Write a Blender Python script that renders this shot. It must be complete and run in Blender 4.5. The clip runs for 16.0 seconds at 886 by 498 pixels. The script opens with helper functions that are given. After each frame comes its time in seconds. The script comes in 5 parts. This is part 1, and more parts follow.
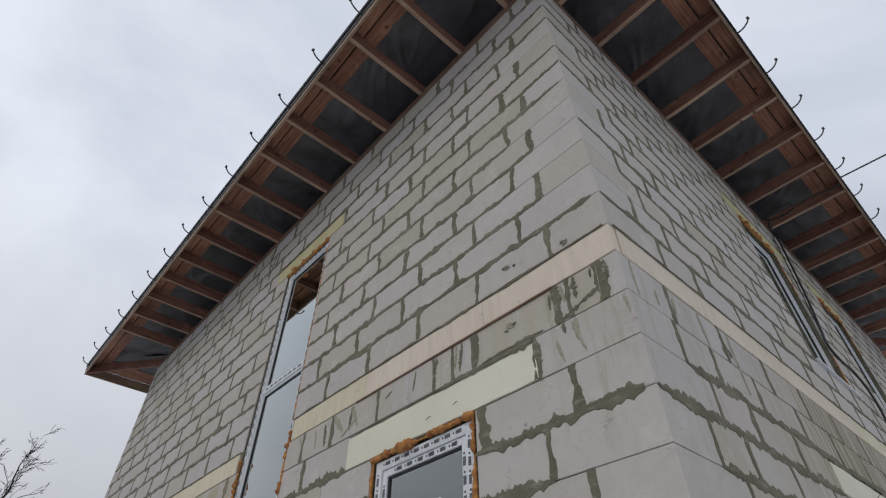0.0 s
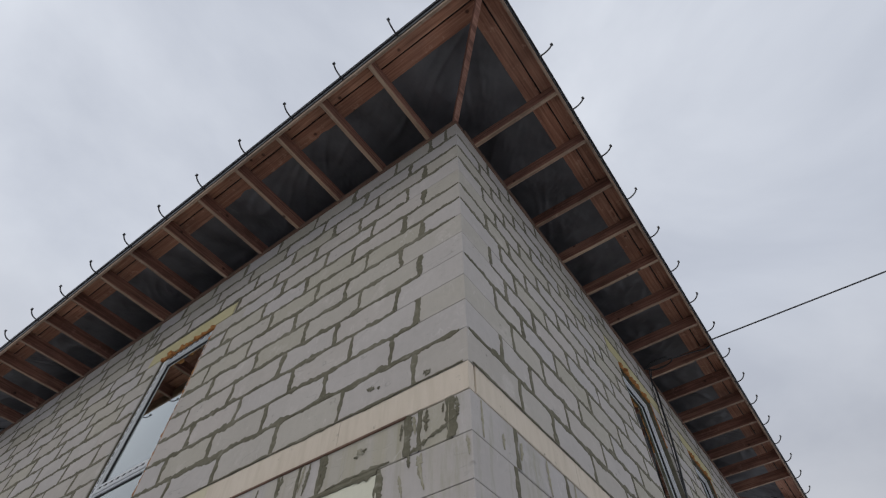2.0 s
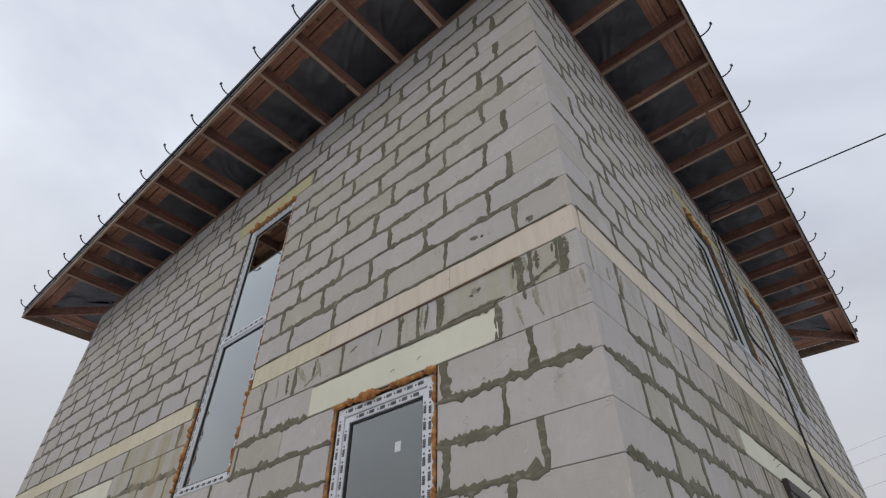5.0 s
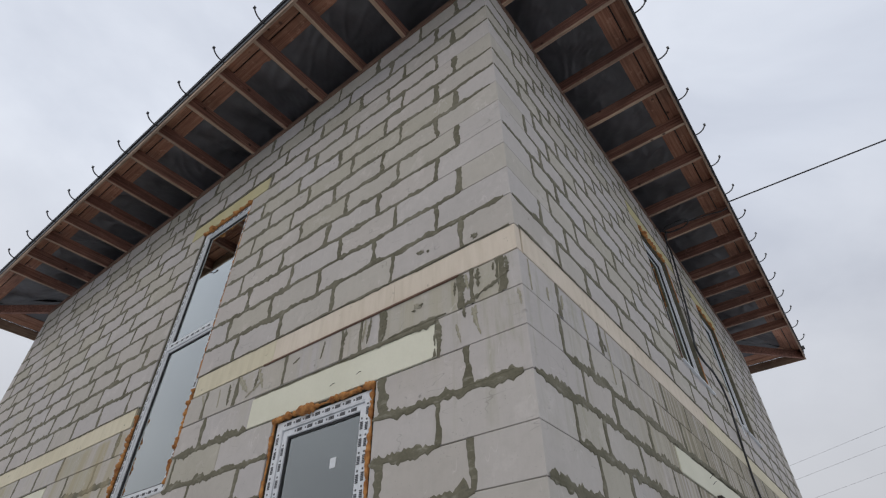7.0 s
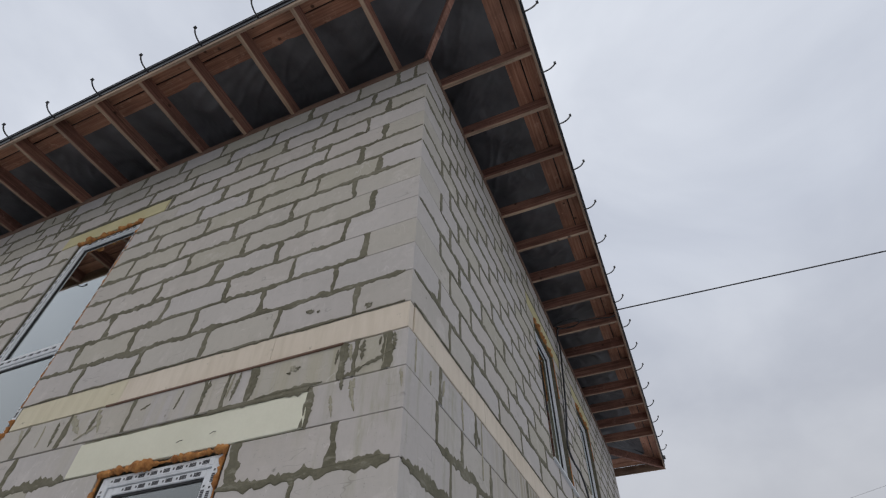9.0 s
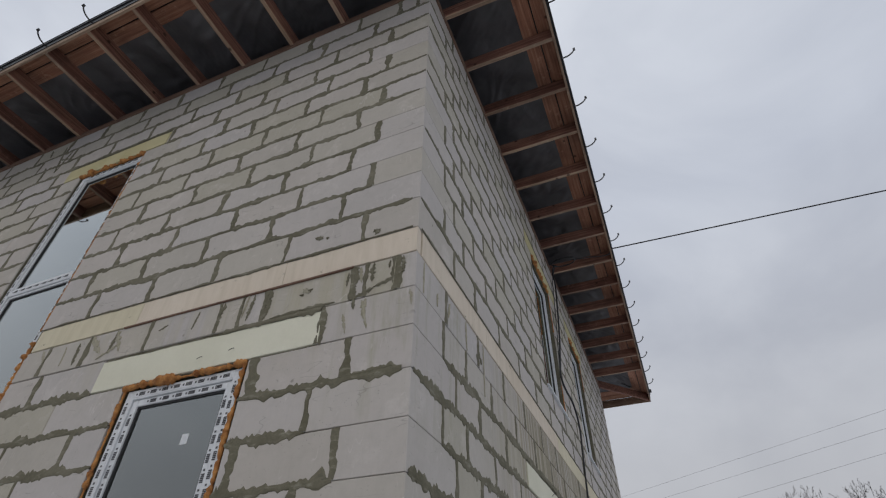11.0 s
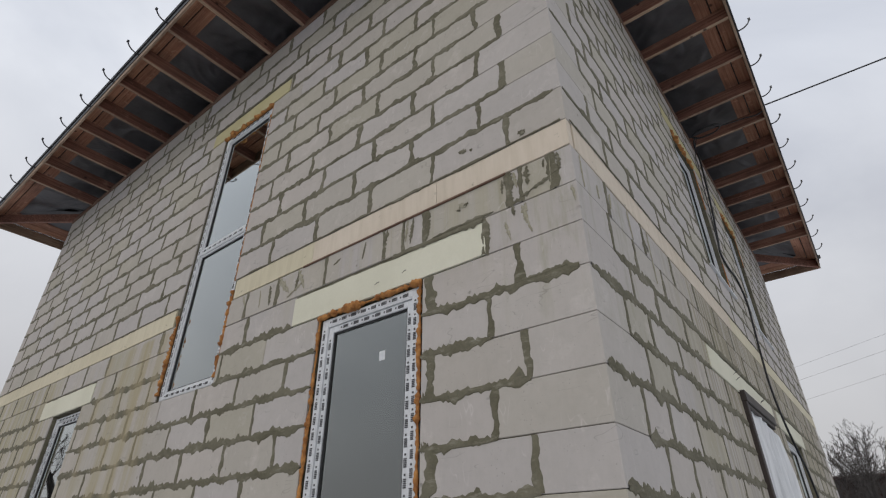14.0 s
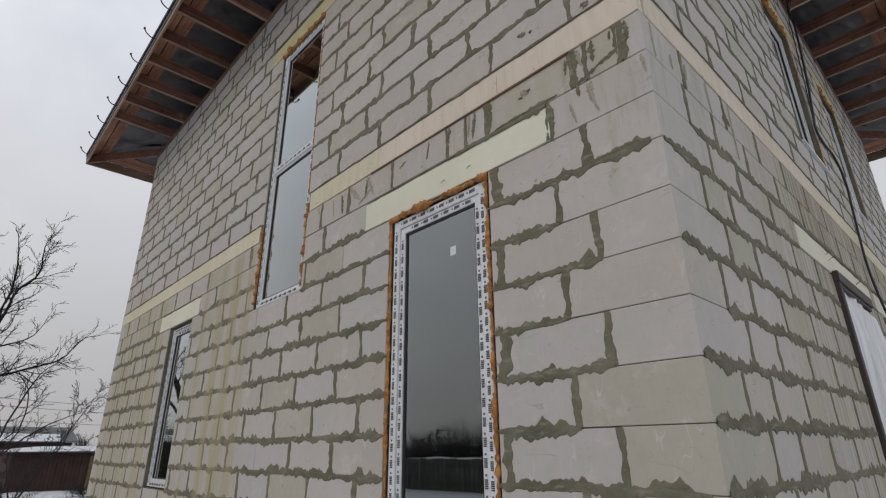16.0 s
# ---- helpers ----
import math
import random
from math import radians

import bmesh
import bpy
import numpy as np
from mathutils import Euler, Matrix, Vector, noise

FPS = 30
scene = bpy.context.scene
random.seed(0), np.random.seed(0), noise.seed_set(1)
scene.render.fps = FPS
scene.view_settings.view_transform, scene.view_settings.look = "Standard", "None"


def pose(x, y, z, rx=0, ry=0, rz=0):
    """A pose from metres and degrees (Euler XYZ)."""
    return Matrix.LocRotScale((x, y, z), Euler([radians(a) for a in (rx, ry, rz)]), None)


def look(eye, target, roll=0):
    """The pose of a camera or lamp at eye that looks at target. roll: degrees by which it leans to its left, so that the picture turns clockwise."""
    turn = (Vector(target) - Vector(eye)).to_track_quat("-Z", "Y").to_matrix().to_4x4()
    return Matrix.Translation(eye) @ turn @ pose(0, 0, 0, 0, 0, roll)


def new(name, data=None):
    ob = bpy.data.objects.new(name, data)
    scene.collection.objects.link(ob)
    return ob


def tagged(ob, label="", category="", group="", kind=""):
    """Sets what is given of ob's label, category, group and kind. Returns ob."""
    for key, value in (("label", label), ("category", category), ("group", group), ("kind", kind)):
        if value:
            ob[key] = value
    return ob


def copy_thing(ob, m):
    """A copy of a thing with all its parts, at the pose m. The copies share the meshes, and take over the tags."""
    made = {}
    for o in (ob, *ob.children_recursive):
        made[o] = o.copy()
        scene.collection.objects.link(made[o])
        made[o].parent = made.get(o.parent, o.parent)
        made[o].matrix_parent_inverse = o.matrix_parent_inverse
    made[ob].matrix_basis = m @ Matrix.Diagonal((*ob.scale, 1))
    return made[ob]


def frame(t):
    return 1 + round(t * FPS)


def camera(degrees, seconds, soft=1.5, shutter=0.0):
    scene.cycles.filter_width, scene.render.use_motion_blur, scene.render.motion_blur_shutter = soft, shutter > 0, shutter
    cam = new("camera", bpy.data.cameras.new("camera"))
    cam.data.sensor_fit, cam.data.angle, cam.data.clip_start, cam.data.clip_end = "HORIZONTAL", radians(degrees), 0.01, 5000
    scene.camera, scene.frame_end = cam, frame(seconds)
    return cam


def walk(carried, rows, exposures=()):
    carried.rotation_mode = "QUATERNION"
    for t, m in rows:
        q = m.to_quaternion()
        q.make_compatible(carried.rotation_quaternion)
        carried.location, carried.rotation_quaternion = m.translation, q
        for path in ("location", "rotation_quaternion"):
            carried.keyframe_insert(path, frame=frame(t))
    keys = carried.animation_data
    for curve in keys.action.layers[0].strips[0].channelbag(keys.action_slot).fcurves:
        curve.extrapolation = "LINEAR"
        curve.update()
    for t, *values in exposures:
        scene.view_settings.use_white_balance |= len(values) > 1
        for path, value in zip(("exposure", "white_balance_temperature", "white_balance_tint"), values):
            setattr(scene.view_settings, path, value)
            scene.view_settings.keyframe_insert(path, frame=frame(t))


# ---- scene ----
cam = camera(80.5, 16.0, 1.2)
PATH = [
    (0, (-1.985, -0.886, 1.633), (-0.998, 0.215, 2.981), -0.0),
    (0.5, (-1.96, -0.943, 1.667), (-1.04, 0.09, 3.112), -0.0),
    (1, (-1.915, -1.039, 1.673), (-1.0, -0.097, 3.181), -0.2),
    (1.5, (-1.901, -1.134, 1.671), (-0.948, -0.308, 3.223), -0.3),
    (2, (-1.874, -1.19, 1.659), (-0.915, -0.493, 3.27), -0.1),
    (2.5, (-1.804, -1.173, 1.625), (-0.817, -0.528, 3.24), 0.3),
    (3, (-1.87, -1.137, 1.397), (-0.73, -0.413, 2.873), 0.2),
    (3.5, (-1.853, -1.027, 1.399), (-0.636, -0.169, 2.734), 0.1),
    (4, (-1.989, -0.968, 1.417), (-0.797, 0.002, 2.696), 0.2),
    (4.2, (-2.048, -0.948, 1.424), (-0.866, 0.053, 2.69), 0.2),
    (6.3, (-2.225, -0.886, 1.512), (-1.065, 0.142, 2.775), -0.2),
    (6.5, (-2.177, -0.963, 1.504), (-1.002, 0.047, 2.77), -0.1),
    (7, (-2.095, -1.06, 1.519), (-0.872, -0.127, 2.797), -0.7),
    (7.5, (-2.08, -1.127, 1.537), (-0.806, -0.281, 2.825), -0.1),
    (8, (-2.066, -1.131, 1.62), (-0.771, -0.422, 2.969), 0.1),
    (8.2, (-2.07, -1.129, 1.634), (-0.797, -0.474, 3.031), 0.2),
    (10.3, (-2.075, -1.087, 1.503), (-0.78, -0.583, 2.941), 0.8),
    (10.5, (-2.086, -1.074, 1.486), (-0.752, -0.548, 2.879), 0.9),
    (11, (-2.098, -1.053, 1.46), (-0.695, -0.459, 2.755), 0.6),
    (11.5, (-2.091, -1.051, 1.452), (-0.655, -0.4, 2.682), 0.5),
    (12, (-2.083, -1.032, 1.461), (-0.627, -0.34, 2.644), 0.4),
    (12.5, (-2.098, -0.99, 1.468), (-0.644, -0.27, 2.637), 0.4),
    (13, (-2.124, -0.924, 1.445), (-0.679, -0.138, 2.583), 0.3),
    (13.5, (-2.142, -0.862, 1.465), (-0.724, 0.072, 2.523), 0.0),
    (14, (-2.175, -0.817, 1.47), (-0.82, 0.253, 2.48), -0.2),
    (14.5, (-2.208, -0.799, 1.467), (-0.914, 0.36, 2.459), -0.3),
    (15, (-2.232, -0.778, 1.44), (-0.991, 0.462, 2.401), -0.3),
    (15.5, (-2.182, -0.796, 1.391), (-0.95, 0.519, 2.259), -0.5),
    (16, (-2.14, -0.806, 1.357), (-0.859, 0.554, 2.071), -0.5),
]
EXPOSURES = [(0, -0.11, 6550, 11.5), (1.0, -0.15, 6550, 11.5), (2.5, -0.33, 6600, 11.5), (3.5, -0.21, 6600, 11.5), (4.2, -0.09, 6600, 11.5), (6.3, -0.05, 6600, 11.5), (8.2, -0.12, 6600, 11.5),
             (10.5, -0.33, 6600, 11.5), (12.5, -0.26, 6700, 11.5), (13.5, -0.13, 6750, 11.5), (14.5, -0.03, 6800, 11.5), (16, -0.09, 6800, 11.5)]
walk(cam, [(t, look(eye, target, roll)) for t, eye, target, roll in PATH], EXPOSURES)

# ---- light ----
world = bpy.data.worlds.new("world")
scene.world = world
world.use_nodes = True
nt = world.node_tree
nt.nodes.clear()
w_out = nt.nodes.new("ShaderNodeOutputWorld")
w_bg = nt.nodes.new("ShaderNodeBackground")
w_sky = nt.nodes.new("ShaderNodeTexSky")
w_sky.sky_type = "NISHITA"
w_sky.sun_disc = False
w_sky.sun_elevation = radians(28)
w_sky.sun_rotation = radians(259)
w_sky.dust_density = 3.0
w_co = nt.nodes.new("ShaderNodeTexCoord")
w_map = nt.nodes.new("ShaderNodeMapping")
w_map.inputs["Scale"].default_value = (1.0, 1.0, 1.5)
w_noise = nt.nodes.new("ShaderNodeTexNoise")
w_noise.inputs["Scale"].default_value = 1.7
w_noise.inputs["Detail"].default_value = 6.0
w_noise.inputs["Roughness"].default_value = 0.52
w_noise.inputs["Distortion"].default_value = 0.4
w_ramp = nt.nodes.new("ShaderNodeValToRGB")
w_ramp.color_ramp.elements[0].position = 0.36
w_ramp.color_ramp.elements[0].color = (6.4, 7.0, 8.1, 1)
w_ramp.color_ramp.elements[1].position = 0.68
w_ramp.color_ramp.elements[1].color = (9.3, 9.97, 10.95, 1)
w_mix = nt.nodes.new("ShaderNodeMixRGB")
w_mix.inputs[0].default_value = 0.92
nt.links.new(w_co.outputs["Generated"], w_map.inputs["Vector"])
nt.links.new(w_map.outputs[0], w_noise.inputs["Vector"])
nt.links.new(w_noise.outputs["Fac"], w_ramp.inputs[0])
nt.links.new(w_sky.outputs[0], w_mix.inputs[1])
nt.links.new(w_ramp.outputs[0], w_mix.inputs[2])
w_sep = nt.nodes.new("ShaderNodeSeparateXYZ")
nt.links.new(w_co.outputs["Generated"], w_sep.inputs[0])
w_haze = nt.nodes.new("ShaderNodeMapRange")
w_haze.inputs["From Min"].default_value = 0.02
w_haze.inputs["From Max"].default_value = 0.66
w_haze.inputs["To Min"].default_value = 0.85
w_haze.inputs["To Max"].default_value = 0.0
nt.links.new(w_sep.outputs[2], w_haze.inputs["Value"])
w_mix2 = nt.nodes.new("ShaderNodeMixRGB")
w_mix2.inputs[2].default_value = (4.1, 4.08, 4.15, 1)
nt.links.new(w_haze.outputs[0], w_mix2.inputs[0])
nt.links.new(w_mix.outputs[0], w_mix2.inputs[1])
nt.links.new(w_mix2.outputs[0], w_bg.inputs["Color"])
w_bg.inputs["Strength"].default_value = 0.1
nt.links.new(w_bg.outputs[0], w_out.inputs["Surface"])

sun_data = bpy.data.lights.new("sun", "SUN")
sun_data.energy = 0.5
sun_data.angle = radians(40)
sun_data.color = (1.0, 0.94, 0.84)
sun = new("sun", sun_data)
sun.matrix_world = look((-30, -6, 26), (0, 0, 0))


# ---- materials ----
def material(name):
    m = bpy.data.materials.new(name)
    m.use_nodes = True
    return m, m.node_tree, m.node_tree.nodes["Principled BSDF"]


def tex_noise(t, scale, detail=4.0, rough=0.55, coord="pos", stretch=(1, 1, 1)):
    n = t.nodes.new("ShaderNodeTexNoise")
    n.inputs["Scale"].default_value = scale
    n.inputs["Detail"].default_value = detail
    n.inputs["Roughness"].default_value = rough
    mp = t.nodes.new("ShaderNodeMapping")
    mp.inputs["Scale"].default_value = stretch
    if coord == "pos":
        g = t.nodes.new("ShaderNodeNewGeometry")
        t.links.new(g.outputs["Position"], mp.inputs["Vector"])
    else:
        g = t.nodes.new("ShaderNodeTexCoord")
        t.links.new(g.outputs["Object"], mp.inputs["Vector"])
    t.links.new(mp.outputs[0], n.inputs["Vector"])
    return n.outputs["Fac"]


def ramp(t, fac, stops):
    r = t.nodes.new("ShaderNodeValToRGB")
    e = r.color_ramp.elements
    while len(e) < len(stops):
        e.new(0.5)
    for el, (p, c) in zip(e, stops):
        el.position = p
        el.color = (*c, 1) if len(c) == 3 else c
    t.links.new(fac, r.inputs[0])
    return r.outputs[0]


def grey(v):
    return (v, v, v)


def mix(t, fac, a, b, mode="MIX"):
    n = t.nodes.new("ShaderNodeMixRGB")
    n.blend_type = mode
    for i, v in enumerate((fac, a, b)):
        if hasattr(v, "is_linked"):
            t.links.new(v, n.inputs[i])
        else:
            n.inputs[i].default_value = v if i == 0 else (*v, 1)
    return n.outputs[0]


def maths(t, op, a, b=0.0, clamp=False):
    n = t.nodes.new("ShaderNodeMath")
    n.operation = op
    n.use_clamp = clamp
    for i, v in enumerate((a, b)):
        if hasattr(v, "is_linked"):
            t.links.new(v, n.inputs[i])
        else:
            n.inputs[i].default_value = v
    return n.outputs[0]


def bump(t, bsdf, height, strength, distance):
    b = t.nodes.new("ShaderNodeBump")
    b.inputs["Strength"].default_value = strength
    b.inputs["Distance"].default_value = distance
    t.links.new(height, b.inputs["Height"])
    t.links.new(b.outputs[0], bsdf.inputs["Normal"])


def simple(name, dark, light, scale, rough=0.7, metal=0.0, bump_s=0.2, bump_d=0.004, stretch=(1, 1, 1), coord="pos", fine=0.0, grain=0.35):
    """Two tones over a coarse noise, with a fine grain and relief."""
    m, t, b = material(name)
    c = ramp(t, tex_noise(t, scale, 5.0, 0.6, coord, stretch), [(0.3, dark), (0.7, light)])
    g = tex_noise(t, scale * 9 if not fine else fine, 3.0, 0.6, coord, stretch)
    c = mix(t, grain, c, ramp(t, g, [(0.3, grey(0.55)), (0.7, grey(1.0))]), "MULTIPLY")
    t.links.new(c, b.inputs["Base Color"])
    b.inputs["Roughness"].default_value = rough
    b.inputs["Metallic"].default_value = metal
    bump(t, b, g, bump_s, bump_d)
    return m


def stain_mask(t, axis, lo, hi, soft, top, bottom, wander=0.0):
    """A soft window along one axis of the wall and in height, in which rain has left streaks."""
    g = t.nodes.new("ShaderNodeNewGeometry")
    s = t.nodes.new("ShaderNodeSeparateXYZ")
    t.links.new(g.outputs["Position"], s.inputs[0])
    u, z = s.outputs[axis], s.outputs[2]
    if wander:
        w = maths(t, "SUBTRACT", tex_noise(t, 2.2, 5.0, 0.65, "pos", (1, 1, 0.5)), 0.5)
        u = maths(t, "ADD", u, maths(t, "MULTIPLY", w, wander))

    def edge(v, a, b):
        r = t.nodes.new("ShaderNodeMapRange")
        r.inputs["From Min"].default_value = a
        r.inputs["From Max"].default_value = b
        t.links.new(v, r.inputs["Value"])
        return r.outputs[0]
    k = maths(t, "MULTIPLY", edge(u, lo, lo + soft), edge(u, hi, hi - soft))
    return maths(t, "MULTIPLY", k, maths(t, "MULTIPLY", edge(z, top, top - 0.06), edge(z, bottom, bottom + 0.5)))


def wash_columns(t):
    """Broad columns where dirty water ran down the west wall."""
    k = None
    for lo, hi, top, amount in ((4.28, 4.58, 3.44, 0.75), (4.60, 4.96, 3.44, 1.0), (5.02, 5.30, 3.44, 0.95), (5.52, 5.80, 3.44, 0.55), (7.25, 7.7, 3.44, 0.45)):
        c = maths(t, "MULTIPLY", stain_mask(t, 1, lo, hi, 0.10, top, -2.0, 0.30), amount)
        k = c if k is None else maths(t, "MAXIMUM", k, c)
    thin = tex_noise(t, 4.0, 4.0, 0.6, "pos", (2.4, 2.4, 0.10))
    return maths(t, "MULTIPLY", k, ramp(t, thin, [(0.36, grey(0.35)), (0.6, grey(1.0))]))


def block_material():
    m, t, b = material("aerated_concrete")
    oi = t.nodes.new("ShaderNodeObjectInfo")
    gi = t.nodes.new("ShaderNodeNewGeometry")
    r = maths(t, "FRACT", maths(t, "ADD", oi.outputs["Random"], gi.outputs["Random Per Island"]))
    c = ramp(t, r, [(0.0, (0.44, 0.411, 0.366)), (0.25, (0.488, 0.450, 0.416)), (0.5, (0.472, 0.445, 0.430)), (0.72, (0.492, 0.460, 0.432)), (0.88, (0.45, 0.420, 0.362)), (1.0, (0.425, 0.398, 0.332))])
    big = tex_noise(t, 1.3, 5.0, 0.6)
    c = mix(t, 0.5, c, ramp(t, big, [(0.3, (0.84, 0.835, 0.82)), (0.66, (1.03, 1.025, 1.02))]), "MULTIPLY")
    mid = tex_noise(t, 14.0, 5.0, 0.65)
    c = mix(t, 0.5, c, ramp(t, mid, [(0.28, (0.88, 0.88, 0.87)), (0.55, grey(1.0))]), "MULTIPLY")
    scratch = tex_noise(t, 5.0, 4.0, 0.7, "pos", (9, 9, 0.7))
    c = mix(t, 0.07, c, ramp(t, scratch, [(0.3, grey(0.72)), (0.62, grey(1.06))]), "MULTIPLY")
    # scraped pale patches, pores and small dark chips
    scuff = tex_noise(t, 3.4, 6.0, 0.72)
    c = mix(t, ramp(t, scuff, [(0.56, grey(0.0)), (0.70, grey(0.5))]), c, (0.61, 0.57, 0.535))
    vo = t.nodes.new("ShaderNodeTexVoronoi")
    vo.inputs["Scale"].default_value = 4.2
    vo.inputs["Randomness"].default_value = 1.0
    t.links.new(gi.outputs["Position"], vo.inputs["Vector"])
    chip = ramp(t, maths(t, "ADD", vo.outputs["Distance"], maths(t, "MULTIPLY", tex_noise(t, 38.0, 3.0), 0.12)), [(0.085, grey(0.75)), (0.115, grey(0.0))])
    c = mix(t, chip, c, (0.22, 0.205, 0.185))
    # rain streaks below the floor band
    streak = tex_noise(t, 1.9, 6.0, 0.68, "pos", (4.2, 4.2, 0.12))
    streak2 = tex_noise(t, 5.0, 5.0, 0.65, "pos", (3.2, 3.2, 0.13))
    s_all = ramp(t, streak, [(0.42, grey(0.0)), (0.55, grey(1.0))])
    west = stain_mask(t, 1, 4.1, 6.9, 0.5, 3.45, -1.5)
    thin = tex_noise(t, 4.4, 5.0, 0.62, "pos", (5.0, 5.0, 0.06))
    west_n = stain_mask(t, 1, 0.05, 2.8, 0.3, 3.46, 2.75)
    south = stain_mask(t, 0, 1.0, 9.6, 0.8, 3.46, 0.3)
    west2 = stain_mask(t, 1, 6.9, 9.8, 0.4, 3.46, -1.0)
    k = maths(t, "ADD", maths(t, "MULTIPLY", west, 0.3), maths(t, "ADD", maths(t, "MULTIPLY", west_n, 0.3), maths(t, "ADD", maths(t, "MULTIPLY", south, 0.35), maths(t, "MULTIPLY", west2, 0.8))), clamp=True)
    c = mix(t, maths(t, "MULTIPLY", s_all, k), c, (0.40, 0.360, 0.235))
    k2 = maths(t, "MULTIPLY", ramp(t, streak2, [(0.5, grey(0.0)), (0.66, grey(1.0))]), maths(t, "MULTIPLY", k, 0.8))
    c = mix(t, k2, c, (0.27, 0.25, 0.175))
    c = mix(t, wash_columns(t), c, (0.375, 0.325, 0.21))
    # thin brown runs under the south band, fading downwards
    runs = maths(t, "ADD", stain_mask(t, 0, 1.9, 9.85, 1.1, 3.46, 2.35), maths(t, "MULTIPLY", stain_mask(t, 0, 1.0, 9.85, 1.2, 3.46, 0.2), 0.45), clamp=True)
    c = mix(t, maths(t, "MULTIPLY", ramp(t, thin, [(0.43, grey(0.0)), (0.55, grey(0.95))]), runs), c, (0.235, 0.205, 0.140))
    # drips that ran from the band at the corner
    drip = tex_noise(t, 3.2, 5.0, 0.65, "pos", (2.2, 2.2, 0.35))
    near = maths(t, "ADD", stain_mask(t, 1, 0.0, 0.62, 0.05, 3.46, 2.35), stain_mask(t, 0, 0.0, 0.75, 0.05, 3.46, 2.3), clamp=True)
    c = mix(t, maths(t, "MULTIPLY", near, ramp(t, drip, [(0.52, grey(0.0)), (0.66, grey(0.6))])), c, (0.30, 0.285, 0.185))
    # thin scratches, dark and pale, and pin-sized pores
    sc1 = tex_noise(t, 2.3, 2.0, 0.5, "pos", (1.0, 1.0, 3.6))
    line1 = ramp(t, maths(t, "ABSOLUTE", maths(t, "SUBTRACT", sc1, 0.5)), [(0.0, grey(1.0)), (0.006, grey(0.0))])
    gate = ramp(t, tex_noise(t, 4.4, 3.0, 0.6), [(0.54, grey(0.0)), (0.6, grey(0.6))])
    c = mix(t, maths(t, "MULTIPLY", line1, gate), c, (0.24, 0.225, 0.205))
    sc2 = tex_noise(t, 3.1, 2.0, 0.5, "pos", (2.6, 2.6, 0.9))
    line2 = ramp(t, maths(t, "ABSOLUTE", maths(t, "SUBTRACT", sc2, 0.52)), [(0.0, grey(0.7)), (0.009, grey(0.0))])
    gate2 = ramp(t, tex_noise(t, 3.7, 3.0, 0.6), [(0.40, grey(0.6)), (0.46, grey(0.0))])
    c = mix(t, maths(t, "MULTIPLY", line2, gate2), c, (0.66, 0.63, 0.61))
    po = t.nodes.new("ShaderNodeTexVoronoi")
    po.inputs["Scale"].default_value = 46.0
    t.links.new(gi.outputs["Position"], po.inputs["Vector"])
    pore = ramp(t, po.outputs["Distance"], [(0.10, grey(0.55)), (0.19, grey(0.0))])
    c = mix(t, maths(t, "MULTIPLY", pore, ramp(t, tex_noise(t, 6.0, 3.0), [(0.48, grey(0.0)), (0.62, grey(1.0))])), c, (0.27, 0.25, 0.23))
    t.links.new(c, b.inputs["Base Color"])
    b.inputs["Roughness"].default_value = 0.92
    fine = tex_noise(t, 160.0, 3.0, 0.6)
    h = maths(t, "ADD", maths(t, "MULTIPLY", fine, 0.35), mid)
    bump(t, b, h, 0.25, 0.004)
    return m


def mortar_material():
    m, t, b = material("mortar")
    c = ramp(t, tex_noise(t, 3.0, 5.0, 0.6), [(0.3, (0.108, 0.099, 0.062)), (0.55, (0.160, 0.148, 0.103)), (0.75, (0.215, 0.200, 0.148))])
    g = tex_noise(t, 60.0, 4.0, 0.7)
    c = mix(t, 0.5, c, ramp(t, g, [(0.3, grey(0.7)), (0.7, grey(1.1))]), "MULTIPLY")
    trowel = tex_noise(t, 5.0, 5.0, 0.7, "pos", (1.6, 1.6, 5.0))
    c = mix(t, ramp(t, trowel, [(0.54, grey(0.0)), (0.66, grey(0.65))]), c, (0.275, 0.262, 0.205))
    c = mix(t, ramp(t, trowel, [(0.34, grey(0.5)), (0.42, grey(0.0))]), c, (0.085, 0.08, 0.058))
    c = mix(t, maths(t, "MULTIPLY", wash_columns(t), 0.75), c, (0.36, 0.305, 0.185))
    t.links.new(c, b.inputs["Base Color"])
    b.inputs["Roughness"].default_value = 0.95
    bump(t, b, g, 0.6, 0.006)
    return m


